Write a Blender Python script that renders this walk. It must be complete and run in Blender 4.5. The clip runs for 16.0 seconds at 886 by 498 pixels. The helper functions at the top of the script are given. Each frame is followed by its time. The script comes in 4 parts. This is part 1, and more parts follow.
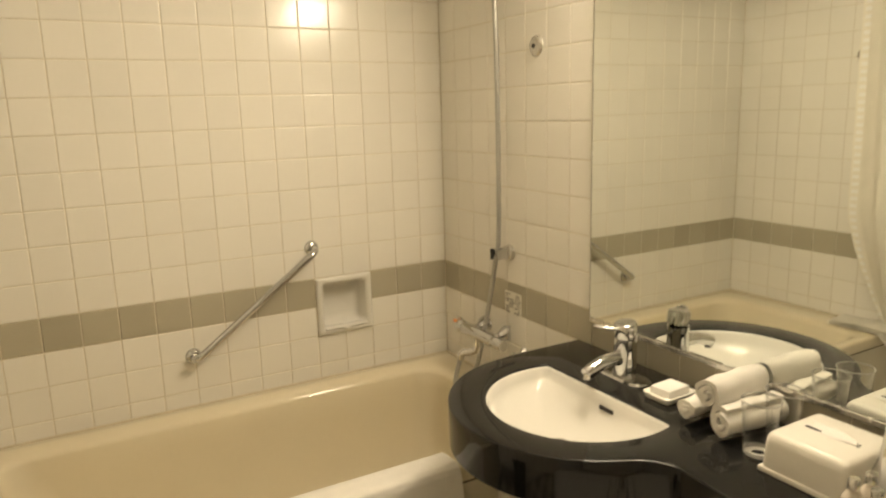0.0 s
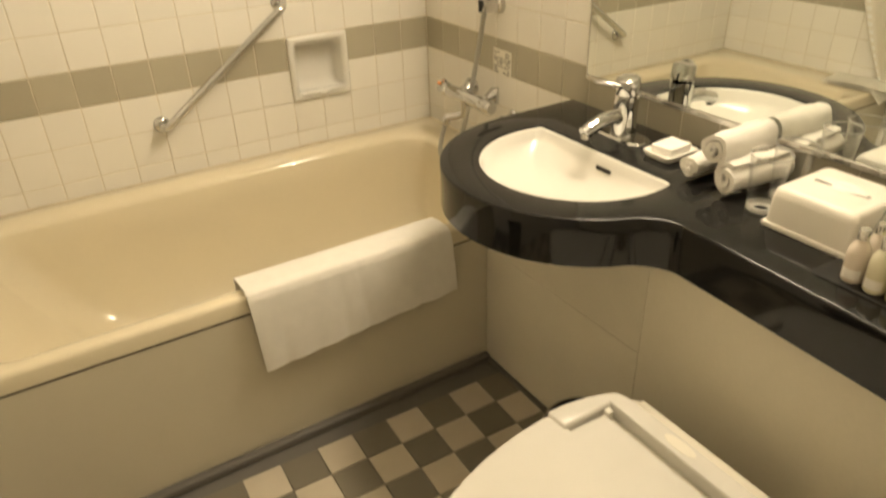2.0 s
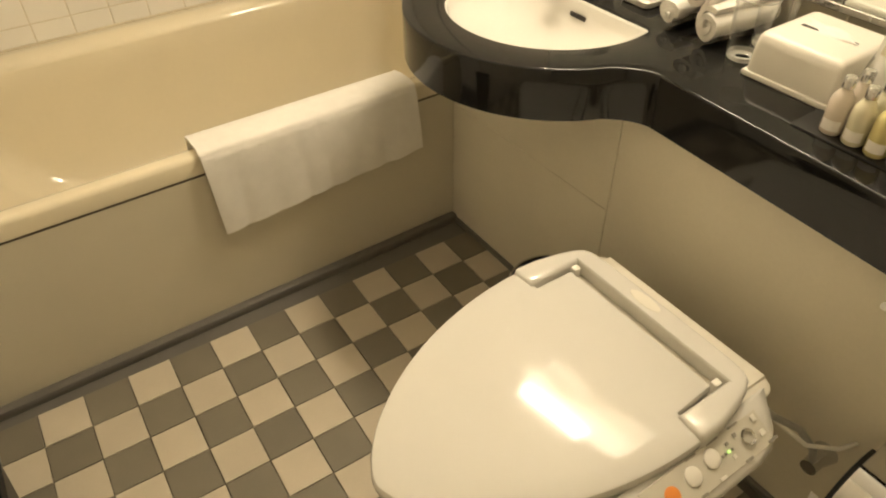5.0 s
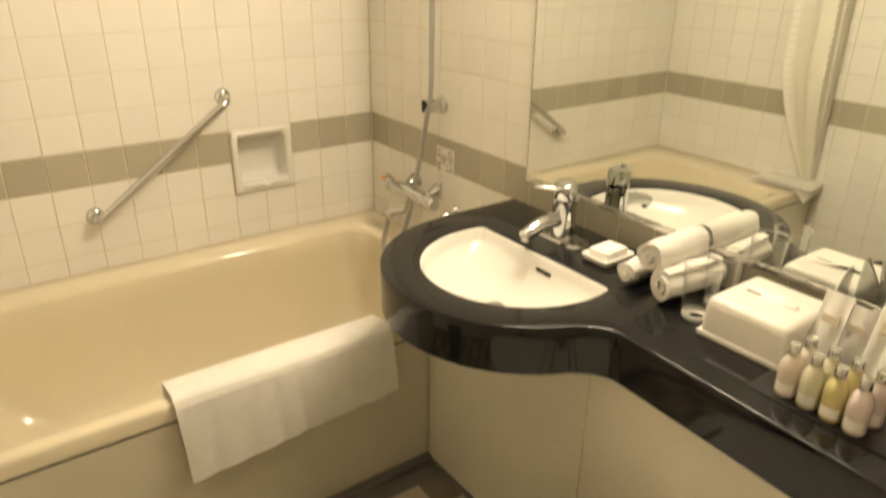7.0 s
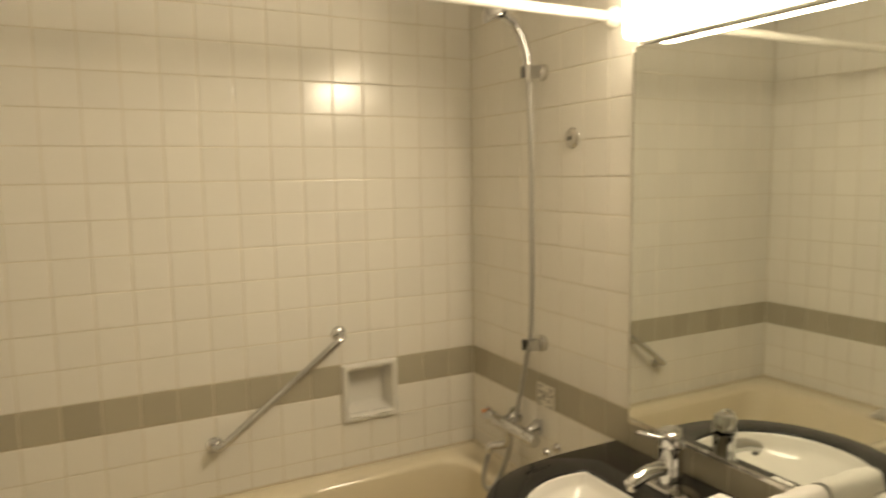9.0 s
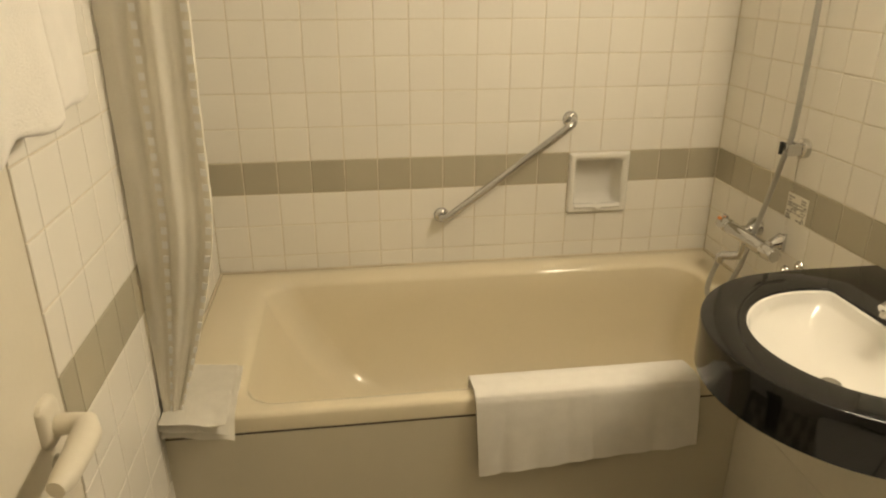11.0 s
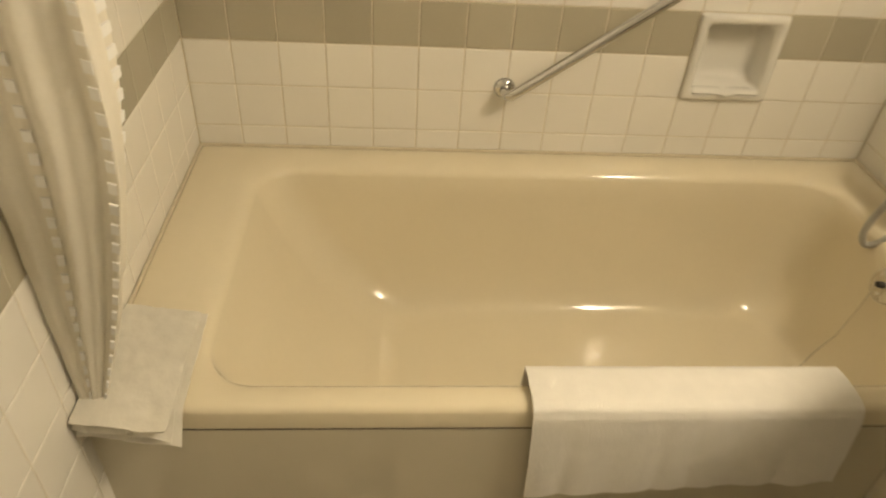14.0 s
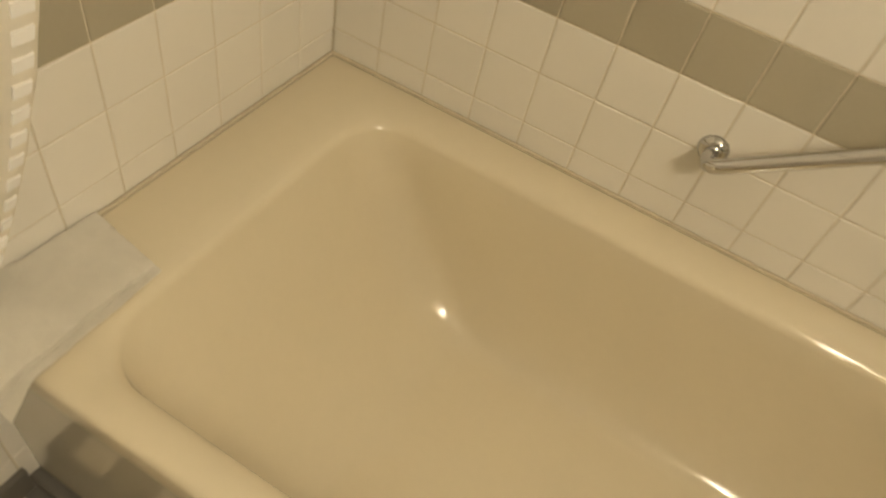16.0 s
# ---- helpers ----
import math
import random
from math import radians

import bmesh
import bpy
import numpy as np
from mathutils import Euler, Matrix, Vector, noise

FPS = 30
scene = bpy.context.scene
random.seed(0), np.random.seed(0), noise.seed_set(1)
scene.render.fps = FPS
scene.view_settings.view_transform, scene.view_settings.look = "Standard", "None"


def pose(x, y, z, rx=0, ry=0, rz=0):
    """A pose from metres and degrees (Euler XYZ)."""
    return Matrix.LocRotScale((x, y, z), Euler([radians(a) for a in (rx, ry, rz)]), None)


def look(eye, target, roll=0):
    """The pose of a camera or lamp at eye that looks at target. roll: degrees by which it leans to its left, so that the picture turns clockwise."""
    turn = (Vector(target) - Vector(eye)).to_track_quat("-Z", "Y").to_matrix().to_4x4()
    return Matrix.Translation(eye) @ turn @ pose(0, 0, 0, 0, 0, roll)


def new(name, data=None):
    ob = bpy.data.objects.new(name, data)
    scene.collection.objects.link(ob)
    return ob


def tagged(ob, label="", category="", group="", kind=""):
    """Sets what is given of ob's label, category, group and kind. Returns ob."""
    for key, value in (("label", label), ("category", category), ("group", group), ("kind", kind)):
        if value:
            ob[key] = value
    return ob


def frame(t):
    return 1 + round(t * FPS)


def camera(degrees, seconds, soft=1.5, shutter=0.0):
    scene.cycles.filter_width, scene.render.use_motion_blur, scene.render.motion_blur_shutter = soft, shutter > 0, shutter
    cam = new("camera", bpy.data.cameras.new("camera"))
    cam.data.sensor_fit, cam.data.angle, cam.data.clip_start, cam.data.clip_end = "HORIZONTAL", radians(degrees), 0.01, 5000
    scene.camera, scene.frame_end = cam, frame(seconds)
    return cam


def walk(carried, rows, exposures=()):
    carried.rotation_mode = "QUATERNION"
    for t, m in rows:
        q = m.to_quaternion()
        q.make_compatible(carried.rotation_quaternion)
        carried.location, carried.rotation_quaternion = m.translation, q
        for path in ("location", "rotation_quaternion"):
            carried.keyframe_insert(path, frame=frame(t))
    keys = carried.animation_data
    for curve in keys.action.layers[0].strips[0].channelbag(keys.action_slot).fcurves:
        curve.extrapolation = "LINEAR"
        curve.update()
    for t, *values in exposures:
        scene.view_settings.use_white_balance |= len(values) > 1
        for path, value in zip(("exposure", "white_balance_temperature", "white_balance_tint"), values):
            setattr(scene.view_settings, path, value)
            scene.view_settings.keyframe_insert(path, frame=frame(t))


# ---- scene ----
cam = camera(65.3, 16.0, soft=2.0, shutter=0.6)
PATH = [
    (0, (-1.216, -2.167, 1.337), (-0.261, -0.454, 0.945), -1.6),
    (0.5, (-1.186, -2.13, 1.321), (-0.285, -0.414, 0.828), -2.1),
    (1, (-1.213, -2.107, 1.322), (-0.298, -0.456, 0.661), -1.7),
    (1.5, (-1.215, -2.08, 1.31), (-0.303, -0.514, 0.463), -1.9),
    (2, (-1.213, -2.075, 1.28), (-0.32, -0.59, 0.281), -1.9),
    (2.5, (-1.214, -2.085, 1.259), (-0.351, -0.685, 0.119), -1.9),
    (3, (-1.208, -2.065, 1.256), (-0.384, -0.779, -0.036), -1.2),
    (5.5, (-1.175, -2.046, 1.24), (-0.322, -0.807, -0.077), -0.1),
    (6, (-1.156, -2.049, 1.253), (-0.234, -0.703, 0.096), -0.1),
    (6.5, (-1.165, -2.043, 1.285), (-0.156, -0.627, 0.297), 0.4),
    (7, (-1.177, -2.051, 1.318), (-0.102, -0.566, 0.517), 0.6),
    (7.5, (-1.2, -2.077, 1.359), (-0.085, -0.53, 0.754), 0.4),
    (8, (-1.209, -2.1, 1.387), (-0.08, -0.501, 0.974), -0.2),
    (8.5, (-1.221, -2.109, 1.393), (-0.124, -0.453, 1.156), -0.1),
    (9, (-1.234, -2.095, 1.416), (-0.299, -0.341, 1.197), -0.8),
    (9.5, (-1.213, -2.102, 1.403), (-0.607, -0.229, 1.052), -2.5),
    (10, (-1.196, -2.09, 1.373), (-0.834, -0.198, 0.836), -2.9),
    (12.5, (-1.183, -1.878, 1.301), (-0.966, -0.106, 0.399), 1.5),
    (13, (-1.19, -1.761, 1.329), (-0.979, -0.04, 0.332), 2.7),
    (13.5, (-1.2, -1.603, 1.297), (-0.952, 0.037, 0.18), 4.7),
    (14, (-1.151, -1.438, 1.281), (-1.005, 0.128, 0.046), 4.1),
    (14.5, (-1.097, -1.276, 1.265), (-1.084, 0.224, -0.057), 4.7),
    (15, (-1.066, -1.153, 1.228), (-1.164, 0.313, -0.13), 7.3),
    (15.5, (-1.072, -1.04, 1.221), (-1.235, 0.33, -0.227), 14.0),
    (16, (-0.954, -0.956, 1.22), (-1.388, 0.312, -0.264), 15.0),
]
walk(cam, [(t, look(eye, target, roll)) for t, eye, target, roll in PATH],
     exposures=[(0.0, -0.14), (0.7, -0.08), (1.5, 0.22), (3.0, 0.22), (5.5, 0.2), (6.5, 0.32), (7.0, 0.3), (8.0, 0.0), (9.0, -0.46), (9.5, -0.3), (10.0, -0.32), (12.5, -0.1), (14.0, -0.1), (16.0, -0.32)])

# ---- light ----
world = bpy.data.worlds.new("world")
world.use_nodes = True
world.node_tree.nodes["Background"].inputs[0].default_value = (0.9, 0.8, 0.6, 1)
world.node_tree.nodes["Background"].inputs[1].default_value = 0.02
scene.world = world
WARM = (1.0, 0.835, 0.595)
LAMP_W = 15.5


def area_lamp(name, at, turn, size_x, size_y, watts):
    data = bpy.data.lights.new(name, "AREA")
    data.shape, data.size, data.size_y = "RECTANGLE", size_x, size_y
    data.energy, data.color = watts, WARM
    ob = new(name, data)
    ob.matrix_world = pose(*at, *turn)
    return ob


# ---- plan, metres ----
RIGHT, LEFT, BACK, NEAR = 0.0, -1.6, 0.0, -2.75
CEIL = 2.2
RIM = 0.450
BAND = 0.70
TUB_Y = -0.775
PANEL_X = -0.295
CTOP, CBOT = 0.705, 0.607
CFRONT = -0.322


# ---- materials ----
def mat(name, color, rough=0.5, metal=0.0, spec=0.5, trans=0.0, ior=1.45, bump=0.0, bump_scale=200.0,
        vary=0.0, vary_scale=6.0, rough_vary=0.0, per_object=0.0, coat=0.0, sheen=0.0):
    m = bpy.data.materials.new(name)
    m.use_nodes = True
    nt = m.node_tree
    b = nt.nodes["Principled BSDF"]
    b.inputs["Roughness"].default_value = rough
    b.inputs["Metallic"].default_value = metal
    b.inputs["Specular IOR Level"].default_value = spec
    b.inputs["Transmission Weight"].default_value = trans
    b.inputs["IOR"].default_value = ior
    b.inputs["Coat Weight"].default_value = coat
    b.inputs["Sheen Weight"].default_value = sheen
    b.inputs["Base Color"].default_value = (*color, 1)
    geo = nt.nodes.new("ShaderNodeNewGeometry")
    value = None
    if vary:
        n1 = nt.nodes.new("ShaderNodeTexNoise")
        n1.inputs["Scale"].default_value = vary_scale
        n1.inputs["Detail"].default_value = 6
        nt.links.new(geo.outputs["Position"], n1.inputs["Vector"])
        n2 = nt.nodes.new("ShaderNodeTexNoise")
        n2.inputs["Scale"].default_value = vary_scale * 17
        n2.inputs["Detail"].default_value = 3
        nt.links.new(geo.outputs["Position"], n2.inputs["Vector"])
        add = nt.nodes.new("ShaderNodeMath")
        add.operation = "MULTIPLY_ADD"
        add.inputs[1].default_value = 0.5
        nt.links.new(n2.outputs["Fac"], add.inputs[0])
        nt.links.new(n1.outputs["Fac"], add.inputs[2])
        mr = nt.nodes.new("ShaderNodeMapRange")
        mr.inputs[1].default_value, mr.inputs[2].default_value = 0.45, 1.05
        mr.inputs[3].default_value, mr.inputs[4].default_value = 1 - vary, 1 + vary
        nt.links.new(add.outputs[0], mr.inputs[0])
        value = mr.outputs[0]
        if rough_vary:
            rr = nt.nodes.new("ShaderNodeMapRange")
            rr.inputs[1].default_value, rr.inputs[2].default_value = 0.45, 1.05
            rr.inputs[3].default_value, rr.inputs[4].default_value = max(0.02, rough - rough_vary), rough + rough_vary
            nt.links.new(add.outputs[0], rr.inputs[0])
            nt.links.new(rr.outputs[0], b.inputs["Roughness"])
    if per_object:
        info = nt.nodes.new("ShaderNodeObjectInfo")
        pr = nt.nodes.new("ShaderNodeMapRange")
        pr.inputs[3].default_value, pr.inputs[4].default_value = 1 - per_object, 1 + per_object
        nt.links.new(info.outputs["Random"], pr.inputs[0])
        if value is None:
            value = pr.outputs[0]
        else:
            mul = nt.nodes.new("ShaderNodeMath")
            mul.operation = "MULTIPLY"
            nt.links.new(value, mul.inputs[0])
            nt.links.new(pr.outputs[0], mul.inputs[1])
            value = mul.outputs[0]
    if value is not None:
        hsv = nt.nodes.new("ShaderNodeHueSaturation")
        hsv.inputs["Color"].default_value = (*color, 1)
        nt.links.new(value, hsv.inputs["Value"])
        nt.links.new(hsv.outputs["Color"], b.inputs["Base Color"])
    if bump:
        nb = nt.nodes.new("ShaderNodeTexNoise")
        nb.inputs["Scale"].default_value = bump_scale
        nb.inputs["Detail"].default_value = 4
        nt.links.new(geo.outputs["Position"], nb.inputs["Vector"])
        bp = nt.nodes.new("ShaderNodeBump")
        bp.inputs["Strength"].default_value = bump
        bp.inputs["Distance"].default_value = 0.002
        nt.links.new(nb.outputs["Fac"], bp.inputs["Height"])
        nt.links.new(bp.outputs["Normal"], b.inputs["Normal"])
    return m


def glow(name, color, strength):
    m = bpy.data.materials.new(name)
    m.use_nodes = True
    b = m.node_tree.nodes["Principled BSDF"]
    b.inputs["Base Color"].default_value = (0.8, 0.8, 0.78, 1)
    b.inputs["Emission Color"].default_value = (*color, 1)
    b.inputs["Emission Strength"].default_value = strength
    return m


M_TILE = mat("white glazed tile", (0.80, 0.77, 0.70), 0.16, bump=0.10, bump_scale=14, per_object=0.02, vary=0.015, vary_scale=5)
M_BAND = mat("taupe glazed tile", (0.42, 0.385, 0.295), 0.2, bump=0.10, bump_scale=14, per_object=0.06, vary=0.03, vary_scale=9)
M_GROUT = mat("beige grout", (0.67, 0.61, 0.48), 0.85, bump=0.3, bump_scale=400, vary=0.10, vary_scale=9)
M_CEIL = mat("white ceiling panel", (0.80, 0.78, 0.72), 0.5, bump=0.1, bump_scale=120, vary=0.02)
M_TUB = mat("ivory tub acrylic", (0.73, 0.655, 0.49), 0.09, coat=0.2, vary=0.02, vary_scale=4, rough_vary=0.04)
M_APRON = mat("ivory apron panel", (0.645, 0.595, 0.47), 0.12, coat=0.4, vary=0.012, vary_scale=3)
M_PANEL = mat("cream laminate panel", (0.68, 0.63, 0.51), 0.4, vary=0.04, vary_scale=7, bump=0.05, bump_scale=150)
# near-black puts the shade inside narrow gaps into the colour
M_JOINT = mat("dark gap shade", (0.10, 0.08, 0.055), 0.7, vary=0.1)
M_SEAL = mat("beige silicone", (0.66, 0.59, 0.45), 0.5, vary=0.12, vary_scale=30)
M_GRANITE = mat("black polished granite", (0.010, 0.010, 0.0098), 0.07, vary=0.25, vary_scale=160)
M_BASIN = mat("white vitreous china", (0.72, 0.70, 0.645), 0.06, coat=0.4, vary=0.01)
M_CHROME = mat("chrome", (0.62, 0.62, 0.62), 0.06, metal=1.0, vary=0.03, vary_scale=30, rough_vary=0.03)
M_STEEL = mat("brushed steel", (0.62, 0.60, 0.56), 0.25, metal=1.0, vary=0.05, vary_scale=60, rough_vary=0.05)
M_HOSE = mat("grey ribbed hose", (0.42, 0.41, 0.38), 0.35, metal=0.6, vary=0.08, vary_scale=80)
M_BLACK = mat("black plastic", (0.012, 0.012, 0.012), 0.35, vary=0.1)
M_DARKHOLE = mat("dark slot", (0.03, 0.025, 0.02), 0.6)
M_MIRROR = mat("mirror silver", (0.80, 0.82, 0.78), 0.01, metal=1.0)
M_TOILET = mat("ivory toilet plastic", (0.66, 0.64, 0.59), 0.09, spec=0.3, vary=0.012, vary_scale=6)
M_TOILET_GREY = mat("pale grey key panel", (0.60, 0.57, 0.49), 0.4, vary=0.02)
M_CHINA = mat("toilet china", (0.82, 0.78, 0.68), 0.08, coat=0.3)
M_TOWEL = mat("white terry cotton", (0.84, 0.81, 0.75), 0.95, spec=0.1, bump=0.9, bump_scale=420, vary=0.04, vary_scale=30, sheen=0.3)
M_CURTAIN = mat("cream patterned curtain", (0.86, 0.82, 0.72), 0.55, spec=0.3, bump=0.35, bump_scale=110, vary=0.05, vary_scale=12)
def cloth_through(m, amount, color):
    """Lets part of the light pass through thin cloth."""
    nt = m.node_tree
    tl, mx = nt.nodes.new("ShaderNodeBsdfTranslucent"), nt.nodes.new("ShaderNodeMixShader")
    tl.inputs[0].default_value = (*color, 1)
    mx.inputs[0].default_value = amount
    nt.links.new(nt.nodes["Principled BSDF"].outputs[0], mx.inputs[1])
    nt.links.new(tl.outputs[0], mx.inputs[2])
    nt.links.new(mx.outputs[0], nt.nodes["Material Output"].inputs["Surface"])


cloth_through(M_CURTAIN, 0.18, (0.86, 0.82, 0.72))
M_HEM = mat("cream curtain hem", (0.86, 0.83, 0.75), 0.35, spec=0.5, bump=0.5, bump_scale=110, vary=0.06, vary_scale=40)
cloth_through(M_HEM, 0.25, (0.86, 0.82, 0.72))
M_CURTAIN_DASH = mat("glossy white woven dashes", (0.92, 0.91, 0.88), 0.3, sheen=0.5)
M_PLASTIC = mat("white plastic", (0.82, 0.79, 0.72), 0.3, vary=0.01)
M_PAPER = mat("white paper", (0.86, 0.84, 0.80), 0.85, bump=0.15, bump_scale=150, vary=0.02)
def clear(name, tint):
    """Thin clear sheet: seen through, with glints by Fresnel."""
    m = bpy.data.materials.new(name)
    m.use_nodes = True
    nt = m.node_tree
    nt.nodes.remove(nt.nodes["Principled BSDF"])
    tr, gl, fr, mx, pw = (nt.nodes.new(k) for k in ("ShaderNodeBsdfTransparent", "ShaderNodeBsdfGlossy", "ShaderNodeLayerWeight", "ShaderNodeMixShader", "ShaderNodeMath"))
    pw.operation = "POWER"
    pw.inputs[1].default_value = 1.35
    tr.inputs[0].default_value = (*tint, 1)
    gl.inputs["Roughness"].default_value = 0.03
    fr.inputs[0].default_value = 0.35
    nt.links.new(fr.outputs["Facing"], pw.inputs[0])
    nt.links.new(pw.outputs[0], mx.inputs[0])
    nt.links.new(tr.outputs[0], mx.inputs[1])
    nt.links.new(gl.outputs[0], mx.inputs[2])
    nt.links.new(mx.outputs[0], nt.nodes["Material Output"].inputs["Surface"])
    return m


M_GLASS = clear("clear glass", (0.985, 0.985, 0.975))
# half-white body colour stands for the highlights on tumbler rims and bases
M_GLASS_RIM = mat("whitened glass edge", (0.86, 0.85, 0.81), 0.05, trans=0.55)
M_ACRYL = clear("clear acrylic", (0.94, 0.94, 0.91))
M_FLOOR_L = mat("beige floor tile", (0.52, 0.46, 0.36), 0.45, per_object=0.05, vary=0.05, vary_scale=14, bump=0.1, bump_scale=120)
M_FLOOR_D = mat("grey floor tile", (0.185, 0.165, 0.125), 0.42, per_object=0.06, vary=0.06, vary_scale=14, bump=0.1, bump_scale=120)
M_BORDER = mat("blue grey floor border", (0.145, 0.135, 0.12), 0.4, vary=0.06, vary_scale=10, bump=0.1, bump_scale=120)
M_FGROUT = mat("dark floor grout", (0.10, 0.09, 0.07), 0.9, vary=0.1)
M_DOOR = mat("cream painted door", (0.70, 0.65, 0.54), 0.4, vary=0.03, vary_scale=6, bump=0.05, bump_scale=200)
M_WALL = mat("cream wallpaper", (0.72, 0.68, 0.58), 0.8, vary=0.03, bump=0.2, bump_scale=180)
M_CARPET = mat("brown carpet", (0.20, 0.15, 0.10), 0.95, vary=0.1, bump=0.8, bump_scale=300)
M_ROSE = mat("pale rose lotion", (0.88, 0.79, 0.69), 0.22, trans=0.2)
M_CREAM = mat("pale yellow lotion", (0.90, 0.86, 0.66), 0.22, trans=0.2)
M_GOLD = mat("golden lotion", (0.86, 0.77, 0.38), 0.12, trans=0.3)
M_PINK = mat("pink lotion", (0.90, 0.80, 0.77), 0.22, trans=0.2)
M_LABEL = mat("grey sticker print", (0.30, 0.28, 0.24), 0.5, vary=0.2, vary_scale=60)
M_STICKER = mat("pale sticker", (0.74, 0.71, 0.62), 0.35)
M_ORANGE = mat("orange button", (0.80, 0.28, 0.06), 0.4)
M_GREENLED = glow("green led", (0.4, 1.0, 0.1), 1.5)
M_RED = mat("red card", (0.65, 0.04, 0.03), 0.4)
M_LAMP = glow("lamp diffuser", (1.0, 0.835, 0.595), 24.0)
M_SACHET = mat("translucent sachet", (0.88, 0.85, 0.79), 0.35, trans=0.1, vary=0.05, vary_scale=40, bump=0.4, bump_scale=70)
M_BEIGEK = mat("beige sachet print", (0.66, 0.58, 0.46), 0.5)


# ---- mesh helpers ----
def part(name, bm, material, parent=None, label="", smooth=False):
    me = bpy.data.meshes.new(name)
    bmesh.ops.recalc_face_normals(bm, faces=bm.faces)
    bm.to_mesh(me)
    bm.free()
    if smooth:
        for p in me.polygons:
            p.use_smooth = True
    me.materials.append(material)
    ob = new(name, me)
    if parent is not None:
        ob.parent = parent
    if label:
        ob["label"] = label
    return ob


def soft_edges(ob, angle=40):
    """Smooth shading with sharp edges kept."""
    me = ob.data
    bm = bmesh.new()
    bm.from_mesh(me)
    lim = radians(angle)
    for e in bm.edges:
        e.smooth = not (len(e.link_faces) == 2 and e.calc_face_angle(0) > lim)
    for fc in bm.faces:
        fc.smooth = True
    bm.to_mesh(me)
    bm.free()
    return ob


def thing(name, at, label, category, group="", kind=""):
    ob = new(name)
    ob.location = at
    return tagged(ob, label, category, group, kind)


def box(x0, x1, y0, y1, z0, z1, bevel=0.0, seg=2):
    bm = bmesh.new()
    bmesh.ops.create_cube(bm, size=1)
    for v in bm.verts:
        v.co = Vector(((x0 + x1) / 2 + v.co.x * (x1 - x0), (y0 + y1) / 2 + v.co.y * (y1 - y0), (z0 + z1) / 2 + v.co.z * (z1 - z0)))
    if bevel:
        bmesh.ops.bevel(bm, geom=bm.edges[:], offset=bevel, segments=seg, affect="EDGES", profile=0.6)
    return bm


def join(*bms):
    out = bmesh.new()
    for b in bms:
        me = bpy.data.meshes.new("tmp")
        b.to_mesh(me)
        b.free()
        out.from_mesh(me)
        bpy.data.meshes.remove(me)
    return out


def tube(points, r, seg=14, cap=True):
    """A round bar along points; r a number or one per point."""
    pts = [Vector(p) for p in points]
    rs = r if isinstance(r, (list, tuple)) else [r] * len(pts)
    bm = bmesh.new()
    rings, up = [], None
    for i, p in enumerate(pts):
        d = (pts[min(i + 1, len(pts) - 1)] - pts[max(i - 1, 0)]).normalized()
        if up is None:
            up = d.orthogonal().normalized()
        up = (up - d * up.dot(d)).normalized()
        side = d.cross(up)
        rings.append([bm.verts.new(p + rs[i] * (math.cos(a) * up + math.sin(a) * side)) for a in [2 * math.pi * k / seg for k in range(seg)]])
    for a, b in zip(rings, rings[1:]):
        for k in range(seg):
            bm.faces.new((a[k], a[(k + 1) % seg], b[(k + 1) % seg], b[k]))
    if cap:
        bm.faces.new(rings[0])
        bm.faces.new(rings[-1])
    return bm


def lathe(profile, axis_at=(0, 0, 0), seg=28):
    """A turned shape about z from (radius, height) pairs."""
    bm = bmesh.new()
    rings = []
    for r, z in profile:
        if r < 1e-6:
            rings.append([bm.verts.new((axis_at[0], axis_at[1], axis_at[2] + z))])
        else:
            rings.append([bm.verts.new((axis_at[0] + r * math.cos(2 * math.pi * k / seg), axis_at[1] + r * math.sin(2 * math.pi * k / seg), axis_at[2] + z)) for k in range(seg)])
    for a, b in zip(rings, rings[1:]):
        for k in range(seg):
            k2 = (k + 1) % seg
            if len(a) == 1 and len(b) > 1:
                bm.faces.new((a[0], b[k], b[k2]))
            elif len(b) == 1 and len(a) > 1:
                bm.faces.new((a[k], a[k2], b[0]))
            elif len(a) > 1:
                bm.faces.new((a[k], a[k2], b[k2], b[k]))
    return bm


def spun(bm, m):
    bmesh.ops.transform(bm, matrix=m, verts=bm.verts)
    return bm


def loft(rings, close=True, cap_first=False, cap_last=False):
    bm = bmesh.new()
    vs = [[bm.verts.new(p) for p in ring] for ring in rings]
    n = len(vs[0])
    for a, b in zip(vs, vs[1:]):
        for k in range(n if close else n - 1):
            bm.faces.new((a[k], a[(k + 1) % n], b[(k + 1) % n], b[k]))
    if cap_first:
        bm.faces.new(vs[0])
    if cap_last:
        bm.faces.new(vs[-1])
    return bm


def rounded(x0, x1, y0, y1, r, z, n=8):
    """A ring of a rectangle with round corners, counter-clockwise."""
    out = []
    for cx, cy, a0 in ((x1 - r, y1 - r, 0), (x0 + r, y1 - r, 90), (x0 + r, y0 + r, 180), (x1 - r, y0 + r, 270)):
        for k in range(n + 1):
            a = radians(a0 + 90 * k / n)
            out.append((cx + r * math.cos(a), cy + r * math.sin(a), z))
    return out


def sheet(fn, nu, nv, thick=0.0):
    """A cloth grid fn(u, v); with thickness both sides are built."""
    bm = bmesh.new()
    g = [[bm.verts.new(fn(i / nu, j / nv)) for j in range(nv + 1)] for i in range(nu + 1)]
    for i in range(nu):
        for j in range(nv):
            bm.faces.new((g[i][j], g[i + 1][j], g[i + 1][j + 1], g[i][j + 1]))
    if thick:
        bm.normal_update()
        bmesh.ops.solidify(bm, geom=bm.faces[:], thickness=thick)
    return bm


